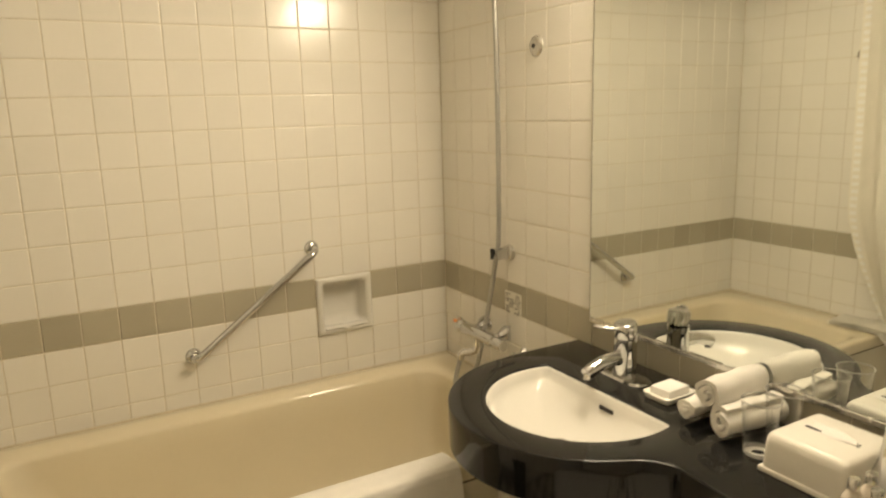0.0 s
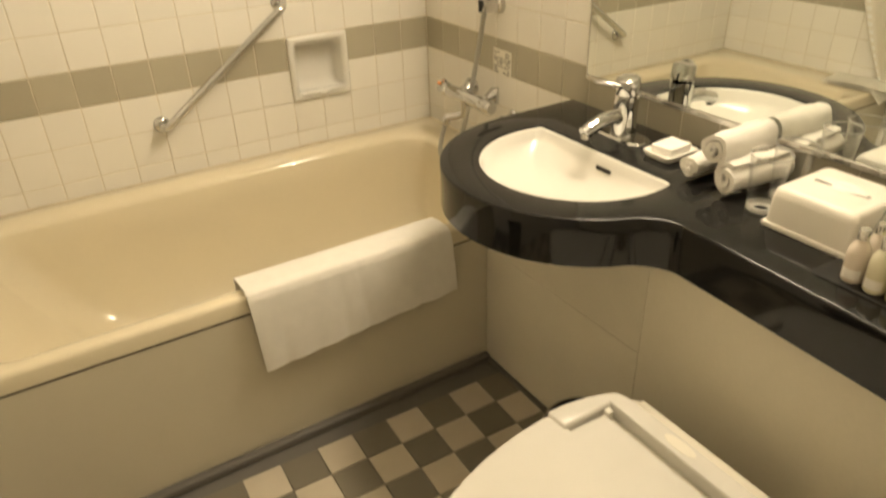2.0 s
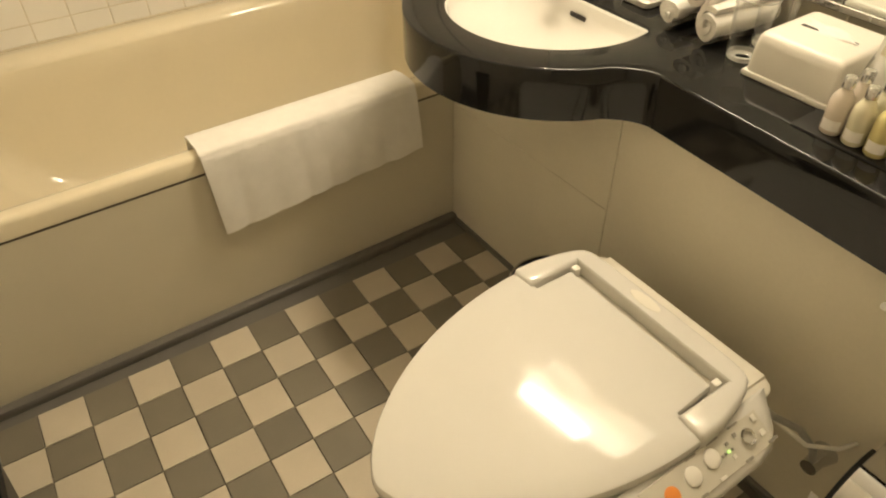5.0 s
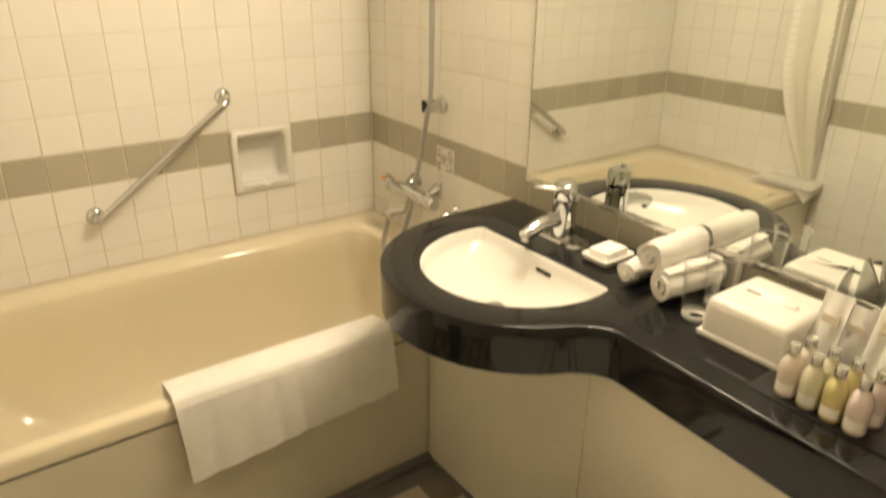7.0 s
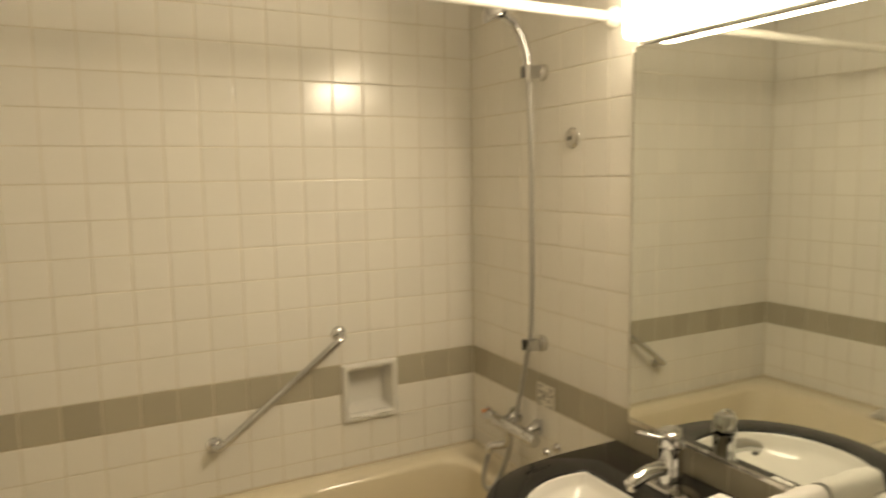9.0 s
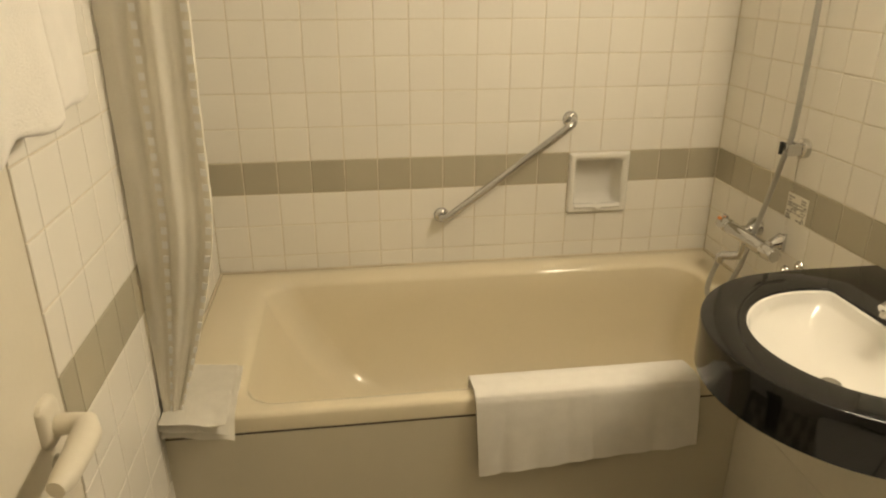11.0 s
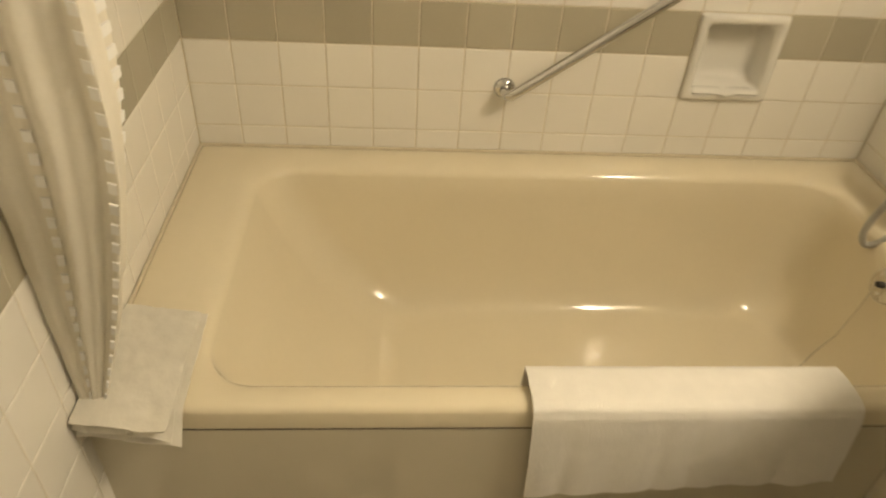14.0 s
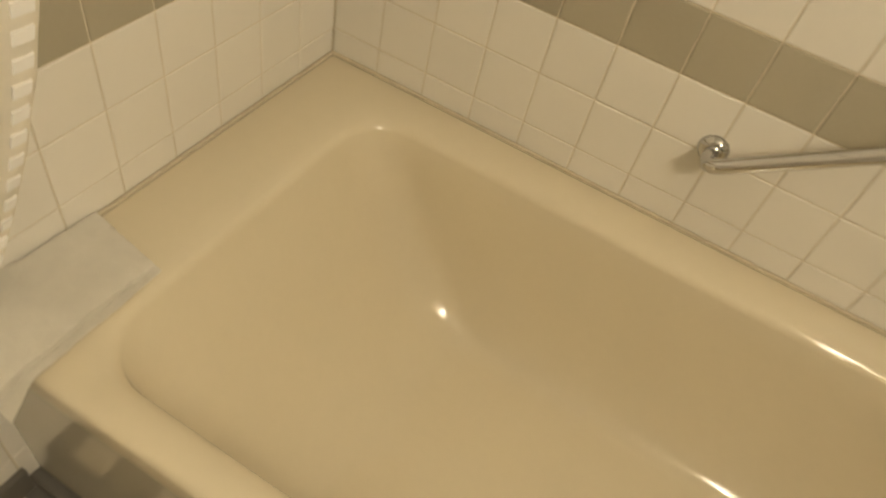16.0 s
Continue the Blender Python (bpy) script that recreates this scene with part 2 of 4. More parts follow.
def setting(name, bm, material, label, category="wall"):
    return tagged(part(name, bm, material), label, category, kind="structure")


# ---- the large structure ----
NX0, NX1, NZ0, NZ1 = -0.497, -0.303, 0.603, 0.797   # soap niche in the back wall
wall_back = setting("wall_back", join(
    box(-1.72, NX0, 0.002, 0.13, 0, CEIL), box(NX1, 0.14, 0.002, 0.13, 0, CEIL),
    box(NX0, NX1, 0.002, 0.13, 0, NZ0), box(NX0, NX1, 0.002, 0.13, NZ1, CEIL), box(NX0, NX1, 0.07, 0.13, NZ0, NZ1)),
    M_GROUT, "white square tiled wall behind the bathtub with taupe band")
MY0, MY1, MZ0, MZ1 = -2.20, -0.798, 0.783, 1.713      # the mirror, set in a shallow recess
wall_right = setting("wall_right", join(box(0.002, 0.14, -2.85, 0.002, 0, MZ0 - 0.012), box(0.002, 0.14, -2.85, 0.002, MZ1, CEIL), box(0.002, 0.14, MY1, 0.002, MZ0 - 0.012, MZ1),
                                             box(0.002, 0.14, -2.85, MY0, MZ0 - 0.012, MZ1), box(0.06, 0.14, MY0, MY1, MZ0 - 0.012, MZ1)), M_GROUT, "white tiled wall with taupe band beside the mirror")
DY0, DY1, DZ = -1.93, -1.158, 2.0      # door opening in the left wall
wall_left = setting("wall_left", join(box(-1.72, -1.602, DY1, 0.002, 0, CEIL), box(-1.72, -1.602, -2.85, DY0, 0, CEIL), box(-1.72, -1.602, DY0, DY1, DZ, CEIL)),
                    M_GROUT, "white tiled wall with taupe band behind the curtain")
wall_near = setting("wall_near", box(-1.602, 0.002, -2.85, -2.75, 0, CEIL), M_WALL, "plain cream wall at the room's end")
ceiling = setting("ceiling", box(-1.72, 0.14, -2.85, 0.13, CEIL, CEIL + 0.1), M_CEIL, "plain white bathroom ceiling", "ceiling")
floor = setting("floor", box(-1.72, 0.14, -2.85, 0.13, -0.12, -0.004), M_FGROUT, "beige and grey checkered tile floor", "floor")
setting("trim_floor_cove", join(box(-1.606, PANEL_X, TUB_Y - 0.022, TUB_Y + 0.004, -0.003, 0.022, 0.008), box(PANEL_X - 0.010, PANEL_X + 0.002, -2.74, TUB_Y - 0.02, -0.003, 0.012, 0.004), box(-1.601, -1.588, DY1, TUB_Y - 0.02, -0.003, 0.06, 0.004)),
        M_BORDER, "dark grey cove along the floor edge", "trim")

# vanity support panels below the counter
vanity_panel = setting("wall_vanity", box(PANEL_X + 0.002, 0.002, -2.75, TUB_Y + 0.005, 0, CBOT - 0.02), M_PANEL, "cream panelled wall below the counter")
for y0, y1, z0, z1 in ((-1.3155, TUB_Y - 0.001, 0.0, 0.3675), (-1.3155, TUB_Y - 0.001, 0.3685, CBOT - 0.003), (-2.749, -1.3165, 0.0, CBOT - 0.003)):
    part("panel", box(PANEL_X, PANEL_X + 0.006, y0, y1, z0, z1, 0.0008, 1), M_PANEL, vanity_panel)


# ---- bathtub ----
def bathtub():
    t = thing("bathtub", (-0.8, -0.39, 0), "ivory acrylic bathtub built in against tiled walls", "bathtub")
    x0, x1, y0, y1 = -1.598, -0.003, TUB_Y, -0.003
    ix0, ix1, iy0, iy1 = -1.445, -0.115, -0.712, -0.092
    bx0, bx1, by0, by1 = -1.13, -0.19, -0.63, -0.185
    n = 8
    rings = [rounded(x0, x1, y0, y1, 0.006, RIM - 0.042, n), rounded(x0, x1, y0, y1, 0.006, RIM - 0.010, n),
             rounded(x0 + 0.003, x1 - 0.003, y0 + 0.003, y1 - 0.003, 0.006, RIM - 0.003, n),
             rounded(x0 + 0.010, x1 - 0.010, y0 + 0.010, y1 - 0.010, 0.006, RIM, n)]
    for k in range(5):                       # rolled inner lip
        a = radians(90 * k / 4)
        o = 0.046 * (1 - math.sin(a))
        rings.append(rounded(ix0 - o, ix1 + o, iy0 - o, iy1 + o, 0.088, RIM - 0.024 * (1 - math.cos(a)), n))
    for k in range(1, 15):                   # walls that lean in and turn into the bottom
        f = k / 14
        s = f ** 1.0
        z = RIM - 0.024 - (RIM - 0.024 - 0.075) * math.sin(f * math.pi / 2) ** 0.9
        c = (1 - math.cos(f * math.pi / 2)) ** 1.15 * 0.55 + 0.45 * f * f
        back = 0.85 * f + 0.15 * c if f < 0.86 else 0.731 + 0.269 * (f - 0.86) / 0.14
        rings.append(rounded(ix0 + (bx0 - ix0) * back, ix1 + (bx1 - ix1) * c, iy0 + (by0 - iy0) * c, iy1 + (by1 - iy1) * c, 0.088 + 0.012 * f, z, n))
    rings.append(rounded(bx0 + 0.12, bx1 - 0.06, by0 + 0.06, by1 - 0.06, 0.08, 0.068, n))
    rings.append(rounded(bx0 + 0.3, bx1 - 0.25, by0 + 0.16, by1 - 0.16, 0.05, 0.066, n))
    shell = part("shell", loft(rings, cap_last=True), M_TUB, t)
    soft_edges(shell, 85)
    apron = part("apron_panel", box(-1.604, PANEL_X + 0.001, TUB_Y + 0.0015, TUB_Y + 0.022, 0.004, RIM - 0.049, 0.001), M_APRON, t, "ivory front panel with faint floor reflections")
    # dark strip carries the shade of the joint below the rim
    part("shadow_gap", box(-1.6, PANEL_X + 0.001, TUB_Y + 0.0025, TUB_Y + 0.03, RIM - 0.050, RIM - 0.041), M_JOINT, t, "thin dark joint under the rim")
    drain = part("drain", lathe([(0.0, 0.004), (0.016, 0.004), (0.018, 0.0), (0.024, 0.006), (0.031, 0.006), (0.034, 0.0)], (-0.248, -0.388, 0.071)), M_STEEL, t, "steel drain ring with dark hole")
    soft_edges(drain)
    part("drain_hole", lathe([(0.0, 0.0055), (0.017, 0.0055)], (-0.248, -0.388, 0.071)), M_DARKHOLE, t)
    ov = spun(lathe([(0, 0.018), (0.030, 0.018), (0.037, 0.013), (0.040, 0.0)]), Matrix.Translation((-0.132, -0.418, 0.395)) @ Matrix.Rotation(radians(-78), 4, "Y"))
    soft_edges(part("overflow_plate", ov, M_STEEL, t, "round steel overflow plate"))
    kn = spun(lathe([(0, 0.03), (0.006, 0.03), (0.008, 0.016)], seg=12), Matrix.Translation((-0.132, -0.418, 0.395)) @ Matrix.Rotation(radians(-78), 4, "Y"))
    chain = [(-0.166, -0.421, 0.392), (-0.170, -0.418, 0.34), (-0.178, -0.408, 0.24), (-0.190, -0.391, 0.17), (-0.204, -0.389, 0.115), (-0.222, -0.388, 0.085), (-0.240, -0.388, 0.0785)]
    soft_edges(part("plug_chain", tube(chain, 0.0016, 6), M_STEEL, t, "thin steel plug chain"), 60)
    part("overflow_knob", kn, M_DARKHOLE, t)
    part("sealant", join(box(-1.599, -0.001, -0.006, -0.0005, RIM - 0.004, RIM + 0.0022, 0.001), box(-1.5995, -1.594, TUB_Y + 0.004, -0.004, RIM - 0.004, RIM + 0.0022, 0.001), box(-0.008, -0.0005, TUB_Y + 0.004, -0.004, RIM - 0.004, RIM + 0.003, 0.002)), M_SEAL, t, "beige sealant along the wall")
    for o in t.children:
        o.matrix_parent_inverse = t.matrix_basis.inverted()
    return t


def seat(t):
    """Children built in world places hang at their places."""
    inv = Matrix.Translation(t.location).inverted()
    for o in t.children:
        o.matrix_parent_inverse = inv
    return t


bathtub()


# ---- counter with basin ----
CX, CY, CR = -0.251, -1.047, 0.296


def counter_outline():
    pts = [(0.0, -2.748), (0.0, -0.7455), (-0.20, -0.7445)]
    for k in range(45):
        a = radians(92 + (248 - 92) * k / 44)
        pts.append((CX + CR * math.cos(a), CY + CR * math.sin(a)))
    # hollow fillet from the round into the straight front, which runs slightly outwards
    p0, p1, p2 = Vector(pts[-1]), Vector((CFRONT + 0.012, -1.362)), Vector((CFRONT + 0.008, -1.40))
    for k in range(1, 9):
        a = k / 8
        q = (1 - a) ** 2 * p0 + 2 * a * (1 - a) * p1 + a * a * p2
        pts.append((q.x, q.y))
    pts.append((CFRONT - 0.058, -2.748))
    return pts


def basin_outline(grow=0.0, n=64):
    """D shape: a round cut by a straight chord on the tap side."""
    cx, cy, r, chord = -0.255, -1.053, 0.211 + grow, -0.190 + grow
    out = []
    for k in range(n):
        a = 2 * math.pi * k / n
        x, y = cx + r * math.cos(a), cy + r * math.sin(a)
        if x > chord:
            lim = math.sqrt(max(r * r - (chord - cx) ** 2, 0))
            th = math.atan2(math.sin(a), math.cos(a))
            am = math.atan2(lim, chord - cx)
            y = cy + lim * th / am
            x = chord
        out.append((x, y))
    return out


def extrude_outline(pts, z0, z1, hole=None, bevel=0.004):
    bm = bmesh.new()
    vs = [bm.verts.new((x, y, z1)) for x, y in pts]
    edges = [bm.edges.new((vs[i], vs[(i + 1) % len(vs)])) for i in range(len(vs))]
    if hole:
        hs = [bm.verts.new((x, y, z1)) for x, y in hole]
        edges += [bm.edges.new((hs[i], hs[(i + 1) % len(hs)])) for i in range(len(hs))]
    bmesh.ops.triangle_fill(bm, use_beauty=True, use_dissolve=False, edges=edges)
    faces = bm.faces[:]
    ret = bmesh.ops.extrude_face_region(bm, geom=faces)
    for v in [g for g in ret["geom"] if isinstance(g, bmesh.types.BMVert)]:
        v.co.z = z0
    bmesh.ops.recalc_face_normals(bm, faces=bm.faces)
    if bevel:
        top = [e for e in bm.edges if all(abs(v.co.z - z1) < 1e-5 for v in e.verts) and len(e.link_faces) == 2
               and any(abs(fc.normal.z) < 0.5 for fc in e.link_faces) and any(abs(fc.normal.z) > 0.5 for fc in e.link_faces)]
        bmesh.ops.bevel(bm, geom=top, offset=bevel, segments=3, affect="EDGES", profile=0.5)
    return bm


counter = thing("vanity_counter", (-0.1, -1.4, CBOT), "black polished granite counter with round basin bulge", "counter")
soft_edges(part("worktop", extrude_outline(counter_outline(), CTOP - 0.034, CTOP, basin_outline(0.0)), M_GRANITE, counter), 35)
soft_edges(part("fascia", extrude_outline(counter_outline(), CBOT, CTOP - 0.0342, basin_outline(0.004), 0), M_GRANITE, counter, "deep black granite front edge"), 35)
seat(counter)

basin = thing("wash_basin", (-0.25, -1.053, CBOT), "white china basin set under the black counter", "basin")
rings = []
for f, z in ((-0.0006, CTOP - 0.005), (-0.003, CTOP - 0.006), (-0.005, CTOP - 0.010), (-0.009, CTOP - 0.028)):
    rings.append([(x, y, z) for x, y in basin_outline(f)])
base_ring = basin_outline(-0.009)
for k in range(1, 19):
    f = k / 18
    s = 1 - 0.88 * (1 - math.cos(f * math.pi / 2)) ** 0.85
    z = CTOP - 0.028 - 0.066 * math.sin(f * math.pi / 2)
    ring = []
    for n_, (x, y) in enumerate(base_ring):     # the straight side melts into a round bottom
        a = 2 * math.pi * n_ / len(base_ring)
        w = f ** 0.8
        x, y = x * (1 - w) + (-0.315 + 0.115 * math.cos(a)) * w, y * (1 - w) + (-1.053 + 0.19 * math.sin(a)) * w
        ring.append((-0.315 + (x + 0.315) * s, -1.053 + (y + 1.053) * s, z))
    rings.append(ring)
soft_edges(part("bowl", loft(rings, cap_last=True), M_BASIN, basin), 80)
slot = spun(box(-0.022, 0.022, -0.005, 0.005, -0.002, 0.002, 0.0018), Matrix.Translation((-0.2025, -1.078, CTOP - 0.034)) @ Matrix.Rotation(radians(90), 4, "Z") @ Matrix.Rotation(radians(82), 4, "X"))
part("overflow_slot", slot, M_DARKHOLE, basin, "dark oblong overflow slot")
soft_edges(part("waste", lathe([(0, 0.004), (0.018, 0.004), (0.022, 0.0)], (-0.315, -1.053, CTOP - 0.095)), M_CHROME, basin, "chrome waste plug"))
seat(basin)


# ---- mirror and the lamp over it ----
mirror = thing("wall_mirror", (0, MY1, MZ0), "large frameless wall mirror above the black counter", "mirror")
part("glass", box(-0.007, -0.0008, MY0, MY1, MZ0, MZ1, 0.0008, 1), M_MIRROR, mirror)
part("bottom_channel", box(-0.011, -0.0008, MY0, MY1, MZ0 - 0.012, MZ0, 0.001, 1), M_STEEL, mirror, "thin steel channel along the bottom")
part("edge_strip", box(-0.008, -0.0008, MY1, MY1 + 0.003, MZ0 - 0.012, MZ1, 0.0006, 1), M_STEEL, mirror)
seat(mirror)
lamp = thing("mirror_lamp", (-0.05, -1.42, 1.78), "long white glowing wall lamp above the mirror", "wall lamp")
part("housing", box(-0.03, -0.0012, -1.56, -0.828, MZ1 + 0.002, 1.905, 0.004), M_PLASTIC, lamp)
soft_edges(part("diffuser", box(-0.085, -0.03, -1.55, -0.833, MZ1 + 0.004, 1.895, 0.02, 4), M_LAMP, lamp, "bright warm white diffuser"))
seat(lamp)
area_lamp("mirror_light", (-0.095, -1.06, 1.80), (0, 40, 0), 0.10, 0.42, LAMP_W)

# ==== things ====
# soap niche
def soap_niche():
    t = thing("soap_niche", (-0.4, 0.0, 0.6), "white ceramic recessed soap holder in the tiled wall", "soap holder")
    cx, cz, w, h = (NX0 + NX1) / 2, (NZ0 + NZ1) / 2, 0.0985, 0.0985
    def ring(hw, hh, r, y):
        return [(cx + p[0], y, cz + p[1]) for p in rounded(-hw, hw, -hh, hh, r, 0, 6)]
    rings = [ring(w, h, 0.006, 0.003), ring(w, h, 0.006, -0.007), ring(w - 0.004, h - 0.004, 0.007, -0.012), ring(w - 0.012, h - 0.012, 0.010, -0.013),
             ring(w - 0.019, h - 0.019, 0.012, -0.010), ring(w - 0.023, h - 0.023, 0.014, 0.0), ring(w - 0.026, h - 0.026, 0.016, 0.04),
             ring(w - 0.034, h - 0.034, 0.018, 0.054), ring(w - 0.05, h - 0.05, 0.018, 0.058)]
    soft_edges(part("frame", loft(rings, cap_last=True), M_BASIN, t), 70)
    lip = []
    for k in range(13):
        u = k / 12
        x = cx + (u - 0.5) * 0.15
        dip = 0.007 * max(0, 1 - abs(u - 0.5) / 0.10)
        out = 0.007 * max(0, 1 - abs(u - 0.5) / 0.16)
        lip.append([(x, 0.022, cz - 0.075), (x, -0.012 - out, cz - 0.083), (x, -0.017 - out, cz - 0.079 - dip * 0.5), (x, -0.014 - out, cz - 0.074 - dip), (x, 0.005, cz - 0.073 - dip * 0.4)])
    soft_edges(part("tray_lip", loft(lip, cap_first=True, cap_last=True), M_BASIN, t, "raised front lip with a drain notch"), 60)
    return seat(t)


soap_niche()


def grab_bar():
    t = thing("grab_bar", (-0.7, -0.03, 0.75), "slanted chrome grab bar on the tiled wall", "grab bar")
    a, b = Vector((-0.905, 0, 0.612)), Vector((-0.505, 0, 0.905))
    out = Vector((0, -0.055, 0))
    d = (b - a).normalized()
    pts = [a + out * 0.15, a + out * 0.55, a + out * 0.82 + d * 0.004, a + out * 0.95 + d * 0.012, a + out + d * 0.028]
    pts += [b + out - d * 0.028, b + out * 0.95 - d * 0.012, b + out * 0.82 - d * 0.004, b + out * 0.55, b + out * 0.15]
    soft_edges(part("bar", tube(pts, 0.0118, 18), M_CHROME, t), 50)
    for p in (a, b):
        fl = spun(lathe([(0, 0.012), (0.014, 0.012), (0.021, 0.008), (0.0245, 0.0)]), Matrix.Translation(p) @ Matrix.Rotation(radians(90), 4, "X"))
        soft_edges(part("flange", fl, M_CHROME, t))
    return seat(t)


grab_bar()


# shower and bath mixer
def bath_mixer():
    t = thing("bath_mixer", (-0.06, -0.34, 0.62), "chrome thermostatic bath mixer on the tiled wall", "mixer tap")
    x, z = -0.075, 0.622
    body = spun(lathe([(0, -0.09), (0.018, -0.09), (0.0205, -0.085), (0.0205, 0.085), (0.018, 0.09), (0, 0.09)]), Matrix.Translation((x, -0.345, z)) @ Matrix.Rotation(radians(90), 4, "X"))
    soft_edges(part("body", body, M_CHROME, t))
    for y0, y1, nm in ((-0.255, -0.205, "temperature_knob"), (-0.435, -0.485, "flow_knob")):
        kn = tube([(x, y0, z), (x, y0 + (y1 - y0) * 0.1, z), (x, y0 + (y1 - y0) * 0.9, z), (x, y1, z)], [0.019, 0.022, 0.021, 0.017], 18)
        k = soft_edges(part(nm, kn, M_CHROME, t))
        part("pointer", box(x - 0.004, x + 0.004, min(y0, y1) + 0.02, max(y0, y1) - 0.005, z + 0.018, z + 0.030, 0.003), M_CHROME, t)
    part("hot_mark", box(x - 0.017, x - 0.008, -0.222, -0.208, z + 0.010, z + 0.020, 0.002), M_ORANGE, t, "small orange heat mark")
    for y in (-0.285, -0.405):
        soft_edges(part("wall_union", tube([(-0.001, y - 0.012 * (1 if y < -0.3 else -1), z + 0.008), (-0.010, y, z + 0.008), (-0.04, y, z), (x, y, z)], [0.026, 0.026, 0.014, 0.013], 18), M_CHROME, t))
    el = tube([(x, -0.338, z - 0.012), (x, -0.338, z - 0.040), (x - 0.004, -0.334, z - 0.056), (x - 0.018, -0.322, z - 0.064), (x - 0.038, -0.306, z - 0.066), (x - 0.044, -0.302, z - 0.072), (x - 0.045, -0.301, z - 0.090)],
              [0.015, 0.015, 0.0145, 0.013, 0.013, 0.0135, 0.0115], 16)
    soft_edges(part("hose_elbow", el, M_CHROME, t, "chrome elbow outlet"))
    return seat(t)


bath_mixer()


def wall_stud(y, z):
    t = thing("wall_stud", (-0.002, y, z), "small round chrome stud on the tiled wall", "stud", "chrome studs under the mixer")
    m = Matrix.Rotation(radians(-90), 4, "Y")
    soft_edges(part("rosette", spun(lathe([(0, 0.008), (0.012, 0.008), (0.015, 0.005), (0.016, 0.0)]), m), M_CHROME, t))
    soft_edges(part("screw_head", spun(lathe([(0, 0.014), (0.006, 0.013), (0.008, 0.008)], seg=14), m), M_STEEL, t))


wall_stud(-0.440, 0.557)
wall_stud(-0.493, 0.591)


def shower_set():
    t = thing("hand_shower", (-0.05, -0.42, 1.72), "chrome hand shower with a long grey hose", "shower")
    pts = []
    key = [(-0.120, -0.301, 0.540), (-0.132, -0.294, 0.490), (-0.140, -0.295, 0.440), (-0.128, -0.303, 0.414), (-0.104, -0.318, 0.440), (-0.072, -0.330, 0.520), (-0.048, -0.335, 0.63), (-0.040, -0.365, 0.76),
           (-0.042, -0.395, 0.86), (-0.042, -0.415, 0.94), (-0.045, -0.424, 1.10), (-0.047, -0.426, 1.30), (-0.048, -0.424, 1.50), (-0.049, -0.418, 1.64), (-0.050, -0.416, 1.68)]
    key = [Vector(k) for k in key]
    for i in range(len(key) - 1):
        p0, p1, p2, p3 = key[max(i - 1, 0)], key[i], key[i + 1], key[min(i + 2, len(key) - 1)]
        for s in range(6):
            u = s / 6
            pts.append(0.5 * ((2 * p1) + (p2 - p0) * u + (2 * p0 - 5 * p1 + 4 * p2 - p3) * u * u + (3 * p1 - p0 - 3 * p2 + p3) * u ** 3))
    pts.append(key[-1])
    soft_edges(part("hose", tube(pts, 0.0075, 12), M_HOSE, t, "grey plastic shower hose"), 50)
    hp = [(-0.050, -0.416, 1.671), (-0.052, -0.416, 1.711), (-0.060, -0.416, 1.756), (-0.078, -0.416, 1.801), (-0.105, -0.416, 1.836), (-0.140, -0.416, 1.856)]
    soft_edges(part("handle", tube(hp, [0.009, 0.012, 0.0125, 0.013, 0.0135, 0.016], 16), M_CHROME, t), 50)
    hd = spun(lathe([(0, 0.026), (0.022, 0.026), (0.034, 0.014), (0.040, 0.002), (0.040, -0.004)]), Matrix.Translation((-0.165, -0.416, 1.853)) @ Matrix.Rotation(radians(-35), 4, "Y"))
    soft_edges(part("head", hd, M_CHROME, t))
    fc = spun(lathe([(0, -0.006), (0.036, -0.006), (0.040, -0.004)]), Matrix.Translation((-0.165, -0.416, 1.853)) @ Matrix.Rotation(radians(-35), 4, "Y"))
    soft_edges(part("spray_face", fc, M_BLACK, t, "dark grey spray face"))
    return seat(t)


shower_set()


def shower_holder(y, z):
    t = thing("shower_holder", (0, y, z), "chrome wall bracket holding the shower hose", "shower bracket", "shower brackets on the wall")
    soft_edges(part("plate", spun(lathe([(0, 0.020), (0.016, 0.020), (0.024, 0.014), (0.026, 0.0)]), Matrix.Translation((0, y, z)) @ Matrix.Rotation(radians(-90), 4, "Y")), M_STEEL, t))
    soft_edges(part("clip", join(box(-0.062, -0.018, y - 0.017, y - 0.010, z - 0.016, z + 0.016, 0.003), box(-0.062, -0.018, y + 0.010, y + 0.017, z - 0.016, z + 0.016, 0.003), box(-0.030, -0.018, y - 0.013, y + 0.013, z - 0.016, z + 0.016, 0.003)), M_CHROME, t), 30)
    part("insert", box(-0.064, -0.056, y + 0.008, y + 0.018, z - 0.017, z + 0.017, 0.002), M_BLACK, t, "black plastic clip insert")
    return seat(t)


shower_holder(-0.418, 0.897)
shower_holder(-0.416, 1.703)


def line_hook(x, y, z, side):
    t = thing("clothesline_fitting", (x, y, z), "round steel clothesline fitting on the tiled wall", "wall fitting", "clothesline fittings")
    m = Matrix.Translation((x, y, z)) @ Matrix.Rotation(radians(-90 * side), 4, "Y")
    soft_edges(part("disc", spun(lathe([(0, 0.010), (0.012, 0.010), (0.022, 0.008), (0.0285, 0.003), (0.03, 0.0)]), m), M_STEEL, t))
    part("eye", spun(lathe([(0, 0.012), (0.006, 0.012), (0.007, 0.009)], seg=14), m), M_DARKHOLE, t, "dark line opening")
    return seat(t)


line_hook(0.0, -0.553, 1.507, 1)
line_hook(LEFT, -0.553, 1.507, -1)


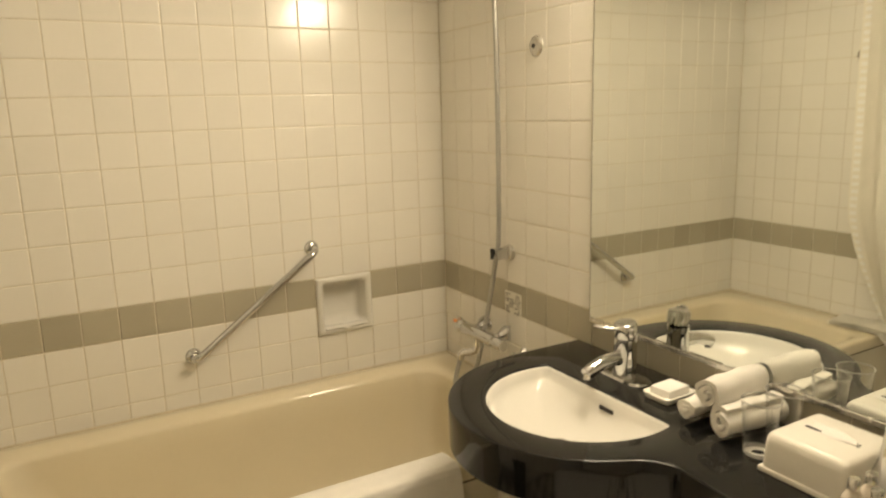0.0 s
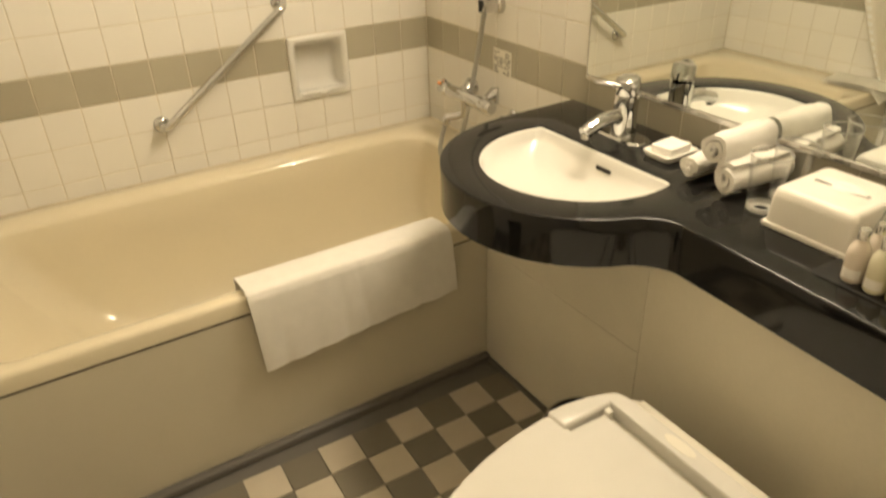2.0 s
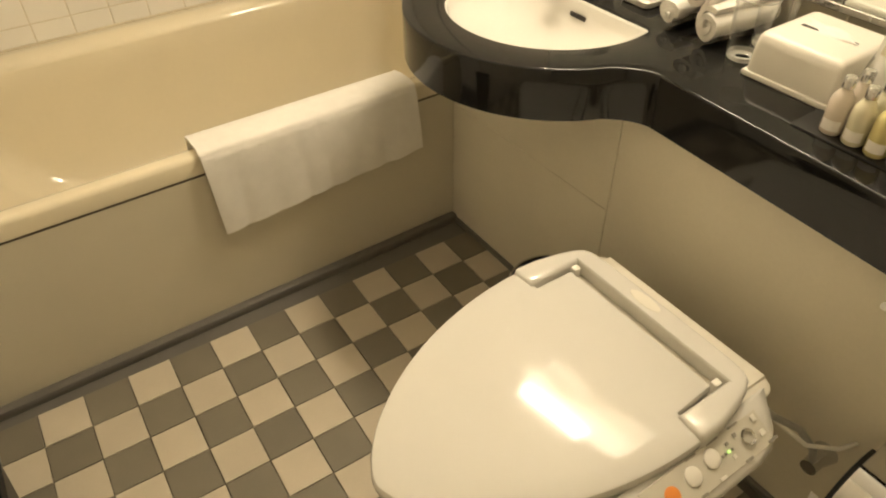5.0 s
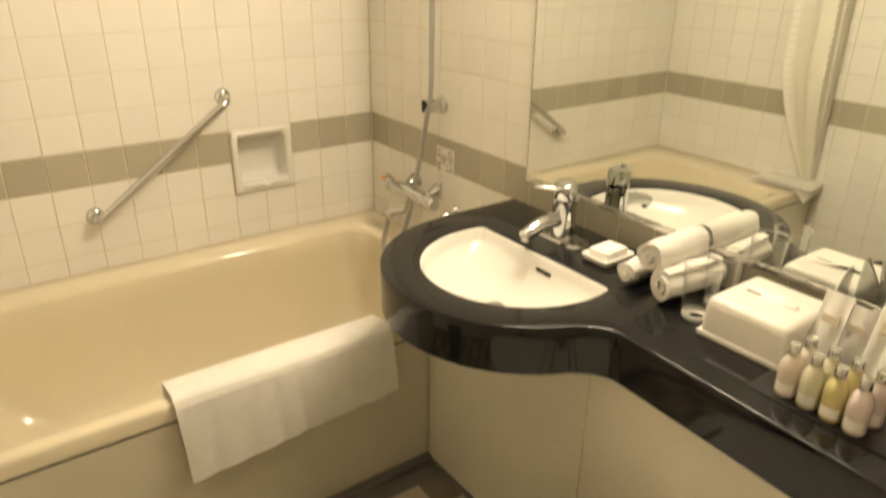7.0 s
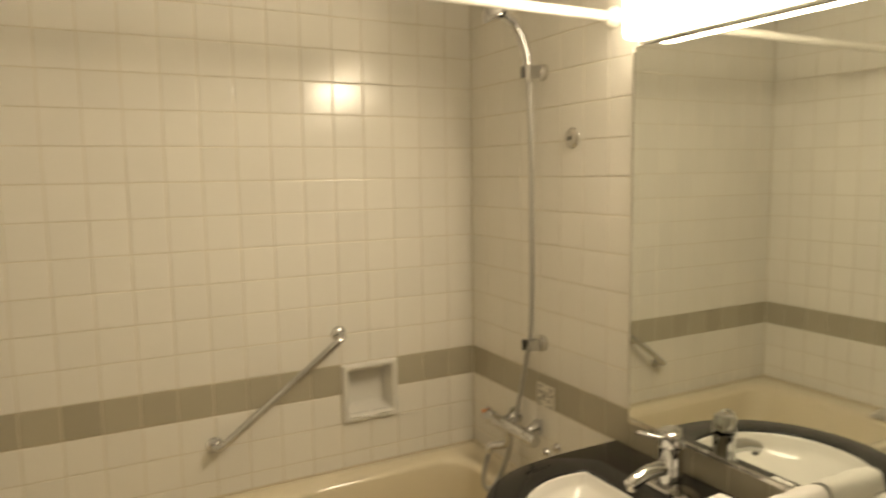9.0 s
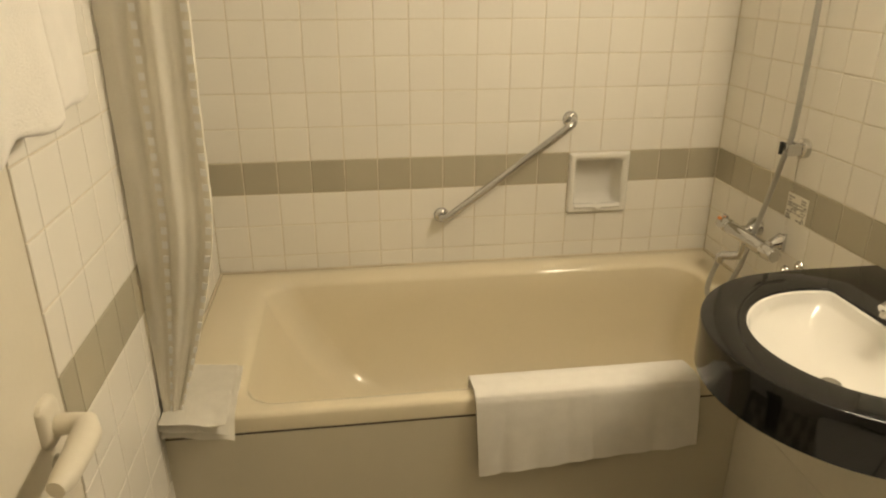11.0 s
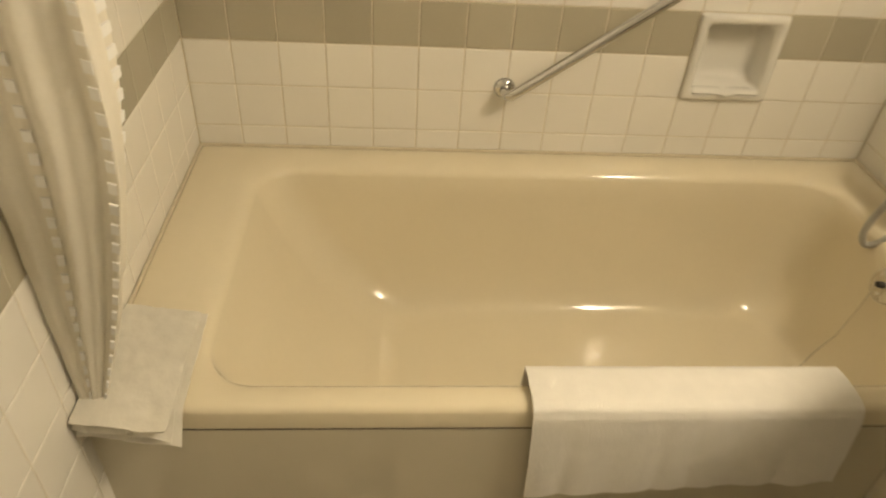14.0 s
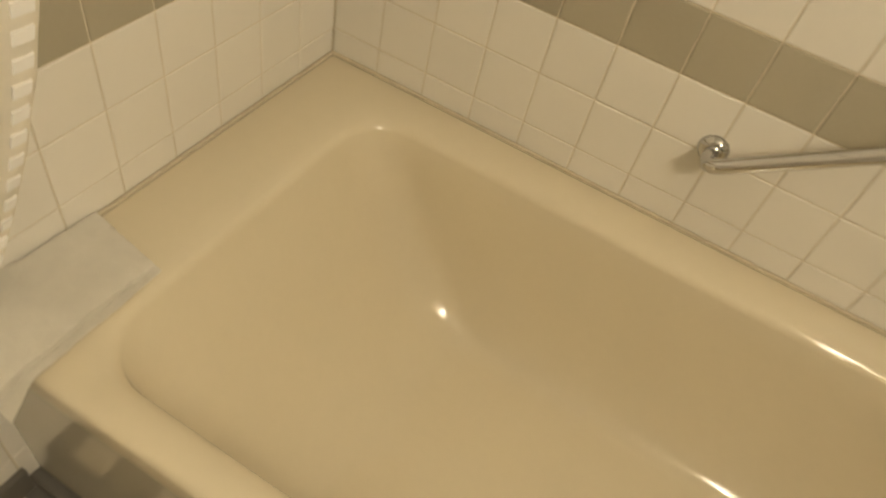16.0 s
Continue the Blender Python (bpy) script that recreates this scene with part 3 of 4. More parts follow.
def instruction_sticker():
    t = thing("instruction_sticker", (-0.001, -0.47, 0.77), "pale sticker with unreadable grey print on tiles", "sticker")
    part("sheet", box(-0.0016, -0.0006, -0.477, -0.389, 0.698, 0.771, 0.0003, 1), M_STICKER, t)
    rng = random.Random(4)
    for r in range(8):
        z = 0.764 - r * 0.0082
        y = -0.394
        while y > -0.469:
            w = rng.uniform(0.008, 0.024)
            if rng.random() < 0.78:
                part("print_bar", box(-0.0022, -0.0016, max(y - w, -0.473), y, z - rng.uniform(0.003, 0.007), z), M_LABEL, t)
            y -= w + 0.003
    return seat(t)


instruction_sticker()


# basin tap
def basin_tap():
    t = thing("basin_tap", (-0.095, -1.022, CTOP), "chrome single lever basin tap on black granite", "tap")
    x, y = -0.096, -1.022
    plate = [[(x + a[0], y + a[1], z) for a in rounded(-0.032 - g, 0.032 + g, -0.072 - g, 0.072 + g, 0.028, 0, 6)] for g, z in ((0.0, CTOP), (0.0, CTOP + 0.004), (-0.003, CTOP + 0.008))]
    soft_edges(part("base_plate", loft(plate, cap_last=True), M_CHROME, t), 30)
    lean = [(x, y, CTOP + 0.006), (x, y, CTOP + 0.02), (x + 0.001, y, CTOP + 0.07), (x + 0.002, y, CTOP + 0.098)]
    soft_edges(part("body", tube(lean, [0.029, 0.0275, 0.0270, 0.0270], 24), M_CHROME, t), 50)
    sp = tube([(x - 0.008, y, CTOP + 0.045), (x - 0.03, y, CTOP + 0.055), (x - 0.07, y, CTOP + 0.052), (x - 0.105, y, CTOP + 0.040), (x - 0.118, y, CTOP + 0.034)], [0.017, 0.0165, 0.016, 0.0155, 0.0145], 18)
    soft_edges(part("spout", sp, M_CHROME, t), 50)
    part("aerator", tube([(x - 0.110, y, CTOP + 0.034), (x - 0.112, y, CTOP + 0.021)], 0.0105, 16), M_STEEL, t)
    cap = spun(lathe([(0, 0.0215), (0.020, 0.021), (0.0255, 0.018), (0.0275, 0.012), (0.0275, -0.016), (0.022, -0.018)]), Matrix.Translation((x + 0.002, y, CTOP + 0.118)) @ Matrix.Rotation(radians(-8), 4, "Y"))
    soft_edges(part("lever_cap", cap, M_CHROME, t))
    loop = []
    for k in range(17):
        a = radians(70 + 220 * k / 16)
        loop.append((x - 0.026 + 0.028 * math.cos(a) - 0.010 * math.sin(a), y + 0.018 + 0.026 * math.sin(a) - 0.014 * math.cos(a), CTOP + 0.116 + 0.006 * (1 - math.cos(a))))
    soft_edges(part("lever_loop", tube(loop, 0.0042, 10), M_CHROME, t, "chrome loop lever"), 60)
    part("pop_up_rod", tube([(x + 0.034, y, CTOP + 0.004), (x + 0.034, y, CTOP + 0.075), (x + 0.034, y, CTOP + 0.085)], [0.003, 0.003, 0.006], 10), M_CHROME, t)
    return seat(t)


basin_tap()


def soap_dish():
    t = thing("soap_dish", (-0.092, -1.158, CTOP), "white plastic soap dish on the black counter", "soap dish")
    rings = []
    for g, z in ((-0.012, 0.0), (-0.004, 0.002), (0.0, 0.014), (-0.003, 0.0165), (-0.007, 0.014), (-0.012, 0.007)):
        rings.append([(-0.092 + p[0], -1.158 + p[1], CTOP + z) for p in rounded(-0.049 - g, 0.049 + g, -0.038 - g, 0.038 + g, 0.012, 0, 5)])
    soft_edges(part("dish", loft(rings, cap_first=True, cap_last=True), M_PLASTIC, t), 50)
    s = thing("wrapped_soap", (-0.092, -1.158, CTOP + 0.008), "small paper-wrapped white soap in its dish", "soap")
    b = spun(box(-0.034, 0.034, -0.026, 0.026, 0, 0.02, 0.004), Matrix.Translation((-0.092, -1.158, CTOP + 0.008)) @ Matrix.Rotation(radians(4), 4, "Z"))
    soft_edges(part("wrapper", b, M_PAPER, s), 50)
    seat(s)
    return seat(t)


soap_dish()


def rolled_cloth(at, r, length, turn, seed):
    t = thing("rolled_washcloth", at, "rolled white terry washcloth stacked beside the mirror", "washcloth", "rolled washcloths")
    rng = random.Random(seed)
    turns = 2.4
    r0 = 0.004
    n = 60
    ph = rng.uniform(0, 6)
    def fn(u, v):
        a = u * turns * 2 * math.pi + ph
        rr = r0 + (r - 0.004 - r0) * u + 0.0016 * math.sin(3 * a + ph) * u
        edge = 0.003 * math.sin(5 * u + ph) * (1 if v > 0.5 else -1)
        return (-length / 2 + length * v + edge, rr * math.cos(a), rr * math.sin(a) + r)
    bm = sheet(fn, n, 10, 0.0092)
    for v in bm.verts:
        v.co += 0.0014 * noise.noise_vector(v.co * 160) + 0.0035 * noise.noise_vector(v.co * 28 + Vector((seed, 0, 0)))
    ob = soft_edges(part("cloth", bm, M_TOWEL, t), 80)
    t.rotation_euler[2] = radians(turn)
    return t


rolled_cloth((-0.095, -1.262, CTOP), 0.029, 0.150, 4, 1)
rolled_cloth((-0.095, -1.362, CTOP), 0.037, 0.155, -5, 2)
rolled_cloth((-0.092, -1.312, CTOP + 0.042), 0.038, 0.155, 2, 3)


def tumbler(x, y):
    t = thing("glass_tumbler", (x, y, CTOP), "clear glass tumbler on the black counter", "glass", "tumblers")
    soft_edges(part("wall", lathe([(0.0275, 0.008), (0.0292, 0.034), (0.0345, 0.104)], (0, 0, 0), 36), M_GLASS, t), 40)
    soft_edges(part("base", lathe([(0.012, 0.001), (0.0255, 0.001), (0.0272, 0.004), (0.0265, 0.009), (0.024, 0.010)], (0, 0, 0), 32), M_GLASS_RIM, t, "thick glass base whitened like a highlight"), 40)
    rim = [(0.0345 * math.cos(radians(10 * k)), 0.0345 * math.sin(radians(10 * k)), 0.1042) for k in range(37)]
    soft_edges(part("rim", tube(rim, 0.0012, 6, False), M_GLASS_RIM, t, "rounded rim whitened like a highlight"), 60)
    return t


tumbler(-0.152, -1.424)
tumbler(-0.078, -1.420)


def tissue_box():
    x0, x1, y0, y1 = -0.200, -0.045, -1.614, -1.463
    t = thing("tissue_box", ((x0 + x1) / 2, (y0 + y1) / 2, CTOP), "white plastic tissue box cover on the counter", "tissue box")
    soft_edges(part("flange", box(x0 - 0.004, x1 + 0.004, y0 - 0.004, y1 + 0.004, CTOP, CTOP + 0.010, 0.004), M_PLASTIC, t), 40)
    rings = []
    for g, z in ((0.0, 0.010), (-0.002, 0.055), (-0.004, 0.067), (-0.008, 0.073), (-0.015, 0.075)):
        rings.append([(p[0], p[1], CTOP + z) for p in rounded(x0 - g, x1 + g, y0 - g, y1 + g, 0.010, 0, 5)])
    soft_edges(part("cover", loft(rings, cap_last=True), M_PLASTIC, t), 45)
    part("slot", box(-0.127, -0.117, -1.585, -1.492, CTOP + 0.0745, CTOP + 0.0757, 0.0004, 1), M_DARKHOLE, t, "narrow slot in the top")
    def fn(u, v):
        yy = -1.583 + 0.09 * u
        return (-0.125 + 0.016 * v - 0.01 * math.sin(3 * u + 2 * v), yy + 0.006 * math.sin(9 * v), CTOP + 0.074 + 0.008 * v * (1 - 0.6 * abs(2 * u - 1)) + 0.003 * math.sin(7 * u) * v)
    soft_edges(part("tissue", sheet(fn, 16, 8, 0.0006), M_PAPER, t, "folded white tissue tip"), 60)
    return seat(t)


tissue_box()


def bottle(x, y, material, tint):
    t = thing("toiletry_bottle", (x, y, CTOP + 0.003), f"small {tint} toiletry bottle with a silver cap", "bottle", "toiletry bottles")
    soft_edges(part("body", lathe([(0, 0), (0.0135, 0), (0.0158, 0.003), (0.0160, 0.046), (0.0145, 0.055), (0.0105, 0.063), (0.0068, 0.068), (0.0065, 0.072), (0, 0.072)], seg=24), material, t), 50)
    soft_edges(part("cap", lathe([(0.0088, 0.070), (0.0088, 0.084), (0.0075, 0.086), (0, 0.086)], seg=18), M_CHROME, t, "silver screw cap"), 40)
    lab = bmesh.new()
    ring0, ring1 = [], []
    for k in range(9):
        a = radians(140 + 100 * k / 8)
        ring0.append(lab.verts.new((0.0162 * math.cos(a), 0.0162 * math.sin(a), 0.008)))
        ring1.append(lab.verts.new((0.0162 * math.cos(a), 0.0162 * math.sin(a), 0.024)))
    for k in range(8):
        lab.faces.new((ring0[k], ring0[k + 1], ring1[k + 1], ring1[k]))
    part("paper_label", lab, M_PAPER, t, "plain pale label")
    return t


soft_edges(tagged(part("bottle_tray", box(-0.276, -0.185, -1.93, -1.603, CTOP, CTOP + 0.003, 0.0012), M_BLACK), "thin glossy black tray under the bottles", "tray"), 30)
for k, (mt, tint) in enumerate(((M_ROSE, "pale rose"), (M_CREAM, "pale yellow"), (M_GOLD, "golden"), (M_PINK, "pink"))):
    bottle(-0.250 - 0.002 * k, -1.650 - 0.0345 * k, mt, tint)
    bottle(-0.213 - 0.002 * k, -1.655 - 0.0345 * k, mt, tint)


def amenity_rack():
    t = thing("amenity_rack", (-0.09, -1.74, CTOP), "clear acrylic rack filled with pale amenity sachets", "rack")
    y0, y1 = -1.93, -1.612
    def side(y):
        bm = bmesh.new()
        pts = [(-0.178, CTOP), (-0.020, CTOP), (-0.026, CTOP + 0.140), (-0.040, CTOP + 0.140)]
        a = [bm.verts.new((px, y - 0.0015, pz)) for px, pz in pts]
        b = [bm.verts.new((px, y + 0.0015, pz)) for px, pz in pts]
        bm.faces.new(a)
        bm.faces.new(b)
        for k in range(4):
            bm.faces.new((a[k], a[(k + 1) % 4], b[(k + 1) % 4], b[k]))
        return bm
    for y in (y0, (y0 + y1) / 2, y1):
        part("side_panel", side(y), M_ACRYL, t, "clear acrylic panel")
    # added grey metal rod imitates the glint along the clear panel's edge
    part("edge", tube([(-0.179, y1, CTOP + 0.002), (-0.0405, y1, CTOP + 0.140)], 0.0019, 8), M_HOSE, t, "grey rod drawn as the glint on the acrylic edge")
    part("front_lip", box(-0.181, -0.178, y0 + 0.002, y1 - 0.002, CTOP, CTOP + 0.05, 0.0005, 1), M_ACRYL, t)
    seat(t)
    rng = random.Random(9)
    for k in range(11):
        y = y1 - 0.022 - 0.0275 * k
        h = rng.uniform(0.09, 0.15)
        w = rng.uniform(0.040, 0.054)
        s = thing("amenity_sachet", (-0.135 + 0.03 * (k % 3), y, CTOP + 0.002), "pale translucent amenity sachet standing in the rack", "sachet", "amenity sachets")
        def fn(u, v, w=w, h=h, k=k):
            return (0.30 * h * v + 0.004 * math.sin(9 * u + k) * (1 - (2 * v - 1) ** 2), (u - 0.5) * w, h * v)
        soft_edges(part("pouch", sheet(fn, 8, 10, 0.003), M_SACHET if k % 3 else M_PAPER, s), 60)
        part("print", spun(box(-0.0012, 0.0012, -w * 0.3, w * 0.3, 0, h * 0.12), Matrix.Translation((0.30 * h * 0.62 - 0.0065, 0, h * 0.6)) @ Matrix.Rotation(radians(16), 4, "Y")), M_BEIGEK, s, "small beige print")


amenity_rack()

# red packet on the counter
def red_packet():
    t = thing("red_packet", (-0.305, -1.875, CTOP), "folded glossy red packet on the black counter", "packet")
    def fn(u, v):
        return (-0.335 + 0.05 * u, -1.838 - 0.075 * v, CTOP + 0.001 + 0.016 * (1 - abs(2 * u - 1)) * (0.3 + 0.7 * v))
    part("paper", sheet(fn, 6, 4, 0.0006), M_RED, t)
    return seat(t)


red_packet()


def edge_hook():
    t = thing("bag_hook", ((CFRONT - 0.014), -1.853, 0.64), "round chrome bag hook hanging on the counter edge", "hook")
    soft_edges(part("disc", spun(lathe([(0, 0.006), (0.019, 0.006), (0.022, 0.003), (0.022, 0.0)]), Matrix.Translation(((CFRONT - 0.014) - 0.001, -1.853, 0.640)) @ Matrix.Rotation(radians(-90), 4, "Y")), M_CHROME, t))
    part("logo_mark", box((CFRONT - 0.014) - 0.0085, (CFRONT - 0.014) - 0.0068, -1.861, -1.845, 0.638, 0.642), M_LABEL, t)
    soft_edges(part("arm", tube([((CFRONT - 0.014) - 0.005, -1.853, 0.620), ((CFRONT - 0.014) - 0.010, -1.853, 0.595), ((CFRONT - 0.014) - 0.028, -1.853, 0.583), ((CFRONT - 0.014) - 0.034, -1.853, 0.590)], 0.006, 12), M_CHROME, t), 60)
    return seat(t)


edge_hook()


# ---- toilet ----
def toilet():
    cy = -1.598
    t = thing("toilet", (-0.65, cy, 0), "ivory toilet with closed washlet lid and control arm", "toilet")

    def lid_ring(f, z, slope=0.03):
        """The lid's outline: a neck between the hinges, full width in front of it, round at the tip."""
        half = [(-0.519, 0.150), (-0.593, 0.154), (-0.597, 0.200)]
        for k in range(25):
            u = math.sin(math.pi / 2 * k / 24)
            half.append((-0.604 - 0.396 * u, 0.204 * (1 - u * u) ** 0.64))
        out = half + [(x, -h) for x, h in reversed(half[:-1])]
        return [(-0.74 + (x + 0.74) * f, cy + h * f, z + slope * (-0.74 + (x + 0.74) * f + 0.6)) for x, h in out]

    lid = [lid_ring(0.965, 0.399), lid_ring(0.995, 0.403), lid_ring(1.0, 0.410), lid_ring(0.998, 0.416), lid_ring(0.988, 0.4205), lid_ring(0.96, 0.4230),
           lid_ring(0.80, 0.4262), lid_ring(0.55, 0.4288), lid_ring(0.25, 0.4302), lid_ring(0.05, 0.4305)]
    soft_edges(part("lid", loft(lid, cap_first=True, cap_last=True), M_TOILET, t, "glossy closed lid"), 40)
    ring = [lid_ring(0.955, 0.380), lid_ring(0.978, 0.385), lid_ring(0.975, 0.398)]
    soft_edges(part("seat", loft(ring, cap_first=True, cap_last=True), M_TOILET, t), 40)

    def dee(half, x_back, x_tip, z, n=40, power=2.25):
        """Flat at the hinge, round at the tip."""
        out = []
        for k in range(n + 1):
            a = math.pi * k / n
            c = math.cos(a)
            out.append((x_back + (x_tip - x_back) * math.sin(a) ** (2 / power), cy + half * math.copysign(abs(c) ** 0.96, c), z))
        return out
    bowl = []
    for z, half, xb, xt in ((0.0, 0.115, -0.42, -0.84), (0.03, 0.112, -0.42, -0.835), (0.12, 0.110, -0.42, -0.82), (0.22, 0.126, -0.41, -0.86), (0.30, 0.150, -0.40, -0.91), (0.345, 0.166, -0.40, -0.955), (0.368, 0.172, -0.40, -0.968), (0.380, 0.168, -0.40, -0.962)):
        bowl.append(dee(half, xb, xt, z, power=2.2))
    soft_edges(part("bowl", loft(bowl, cap_first=True, cap_last=True), M_CHINA, t, "ivory china bowl"), 50)
    back = [[(p[0], p[1], z) for p in rounded(-0.60, -0.398 + g, cy - 0.188 - g, cy + 0.188 + g, 0.03, 0, 5)] for g, z in ((-0.05, 0.0), (-0.05, 0.20), (-0.01, 0.32), (0.004, 0.358), (0.004, 0.370), (-0.001, 0.375))]
    soft_edges(part("rear_ledge", loft(back, cap_first=True, cap_last=True), M_CHINA, t, "china ledge behind the seat"), 45)

    def housing(g):
        """U-shaped housing that embraces the lid's neck."""
        half = [(-0.603 + g, 0.158 + g), (-0.606 + g, 0.200 - g), (-0.598, 0.2065 - g), (-0.560, 0.2045 - g), (-0.515, 0.1955 - g), (-0.485, 0.1855 - g), (-0.470, 0.177 - g), (-0.461 - g * 0.7, 0.165 - g), (-0.457 - g, 0.145 - g), (-0.4555 - g, 0.08)]
        outer = half + [(x, -h) for x, h in reversed(half)]
        return [(x, cy + h) for x, h in outer] + [(-0.497 + g * 0.3, cy - 0.158 - g), (-0.497 + g * 0.3, cy + 0.158 + g)]
    rings = [[(x, y, z) for x, y in housing(g)] for g, z in ((0.004, 0.378), (0.0, 0.386), (0.0, 0.418), (0.0012, 0.4245), (0.004, 0.4290), (0.008, 0.4305))]
    unit = loft(rings)
    for z_ring in (rings[-1], rings[0]):
        vs = [unit.verts.new(p) for p in z_ring]
        bmesh.ops.triangle_fill(unit, use_beauty=True, edges=[unit.edges.new((vs[k], vs[(k + 1) % len(vs)])) for k in range(len(vs))])
    bmesh.ops.remove_doubles(unit, verts=unit.verts, dist=1e-5)
    soft_edges(part("washlet_unit", unit, M_TOILET, t, "ivory heated seat housing"), 45)
    for s in (1, -1):
        part("hinge_pin", box(-0.516, -0.502, cy + s * 0.150 - 0.006, cy + s * 0.150 + 0.006, 0.402, 0.4255, 0.003), M_PLASTIC, t)
    part("hinge_groove", box(-0.524, -0.495, cy - 0.157, cy + 0.157, 0.38, 0.404, 0.002), M_TOILET_GREY, t, "recessed groove behind the lid")
    ov = lathe([(0, 0.0012), (0.030, 0.0012), (0.032, 0.0)], (0, 0, 0), 24)
    part("logo_plate", spun(ov, Matrix.Translation((-0.476, cy + 0.022, 0.4302)) @ Matrix.Diagonal((0.36, 1, 1, 1))), M_STICKER, t, "pale oval badge")
    # control arm on one side
    arm = []
    y_in = cy - 0.190
    for u, w, zt in ((-0.01, 0.010, 0.398), (0.06, 0.048, 0.398), (0.14, 0.064, 0.398), (0.25, 0.070, 0.397), (0.5, 0.070, 0.394), (0.85, 0.064, 0.389), (1.0, 0.046, 0.386)):
        x = -0.452 - 0.31 * u
        arm.append([(x, y_in, zt + 0.012), (x, y_in - w * 0.12, zt + 0.013), (x, y_in - w * 0.93, zt - 0.018), (x, y_in - w, zt - 0.026), (x, y_in - w * 0.85, zt - 0.055), (x, y_in, zt - 0.045)])
    soft_edges(part("control_arm", loft(arm, cap_first=True, cap_last=True), M_TOILET, t, "sloping control arm with buttons"), 50)
    tilt = Matrix.Rotation(math.atan2(0.031, 0.0567), 4, "X")

    def on_arm(u, f, bm):
        x = -0.452 - 0.31 * u
        return spun(bm, Matrix.Translation((x, y_in - 0.070 * (0.12 + 0.81 * f), 0.4105 - 0.031 * f - 0.008 * max(0, u - 0.2))) @ tilt)
    part("key_panel", on_arm(0.50, 0.5, box(-0.118, 0.118, -0.026, 0.026, -0.001, 0.0022, 0.001, 1)), M_TOILET_GREY, t, "pale grey key panel")
    def key(u, f, r, material, label=""):
        soft_edges(part("button", on_arm(u, f, lathe([(0, 0.006), (r * 0.85, 0.006), (r, 0.0045), (r, 0.001)], seg=18)), material, t, label), 40)
    key(0.74, 0.5, 0.0125, M_ORANGE, "orange stop button")
    key(0.60, 0.45, 0.0135, M_PLASTIC)
    key(0.47, 0.40, 0.0135, M_PLASTIC)
    soft_edges(part("dial", on_arm(0.24, 0.5, lathe([(0.0085, 0.003), (0.011, 0.006), (0.0125, 0.003)], seg=20)), M_STEEL, t, "round dial ring"), 60)
    rng = random.Random(2)
    for u, f, a, b in ((0.16, 0.25, 0.004, 0.009), (0.16, 0.6, 0.005, 0.008), (0.30, 0.30, 0.003, 0.006), (0.36, 0.35, 0.003, 0.005), (0.36, 0.65, 0.003, 0.005), (0.47, 0.85, 0.006, 0.004), (0.60, 0.88, 0.006, 0.004), (0.42, 0.12, 0.012, 0.003), (0.28, 0.12, 0.010, 0.003), (0.56, 0.12, 0.010, 0.003), (0.70, 0.12, 0.010, 0.003), (0.13, 0.85, 0.009, 0.004), (0.30, 0.88, 0.007, 0.004)):
        part("key_print", on_arm(u, f, box(-a, a, -b / 2, b / 2, 0.0018, 0.0030)), M_LABEL if rng.random() < 0.7 else M_PLASTIC, t)
    for k in range(4):
        part("status_light", on_arm(0.35 + 0.022 * k, 0.5, box(-0.0017, 0.0017, -0.0017, 0.0017, 0.002, 0.0036)), M_GREENLED if k == 1 else M_LABEL, t)
    seat(t)
    w = thing("water_supply", (-0.330, -1.865, 0.2), "grey supply hoses and stop valve by the toilet", "valve")
    soft_edges(part("valve", tube([(PANEL_X, -1.870, 0.205), (-0.322, -1.870, 0.205), (-0.345, -1.870, 0.205)], [0.022, 0.014, 0.014], 16), M_CHROME, w))
    soft_edges(part("hose", tube([(-0.335, -1.870, 0.205), (-0.345, -1.863, 0.25), (-0.360, -1.835, 0.285), (-0.390, -1.800, 0.305), (-0.420, -1.775, 0.345)], 0.006, 10), M_HOSE, w), 60)
    soft_edges(part("power_cord", tube([(PANEL_X, -1.900, 0.27), (-0.330, -1.890, 0.272), (-0.360, -1.855, 0.265), (-0.390, -1.800, 0.30), (-0.430, -1.780, 0.35)], 0.0038, 8), M_PLASTIC, w, "pale power cord"), 60)
    seat(w)


toilet()


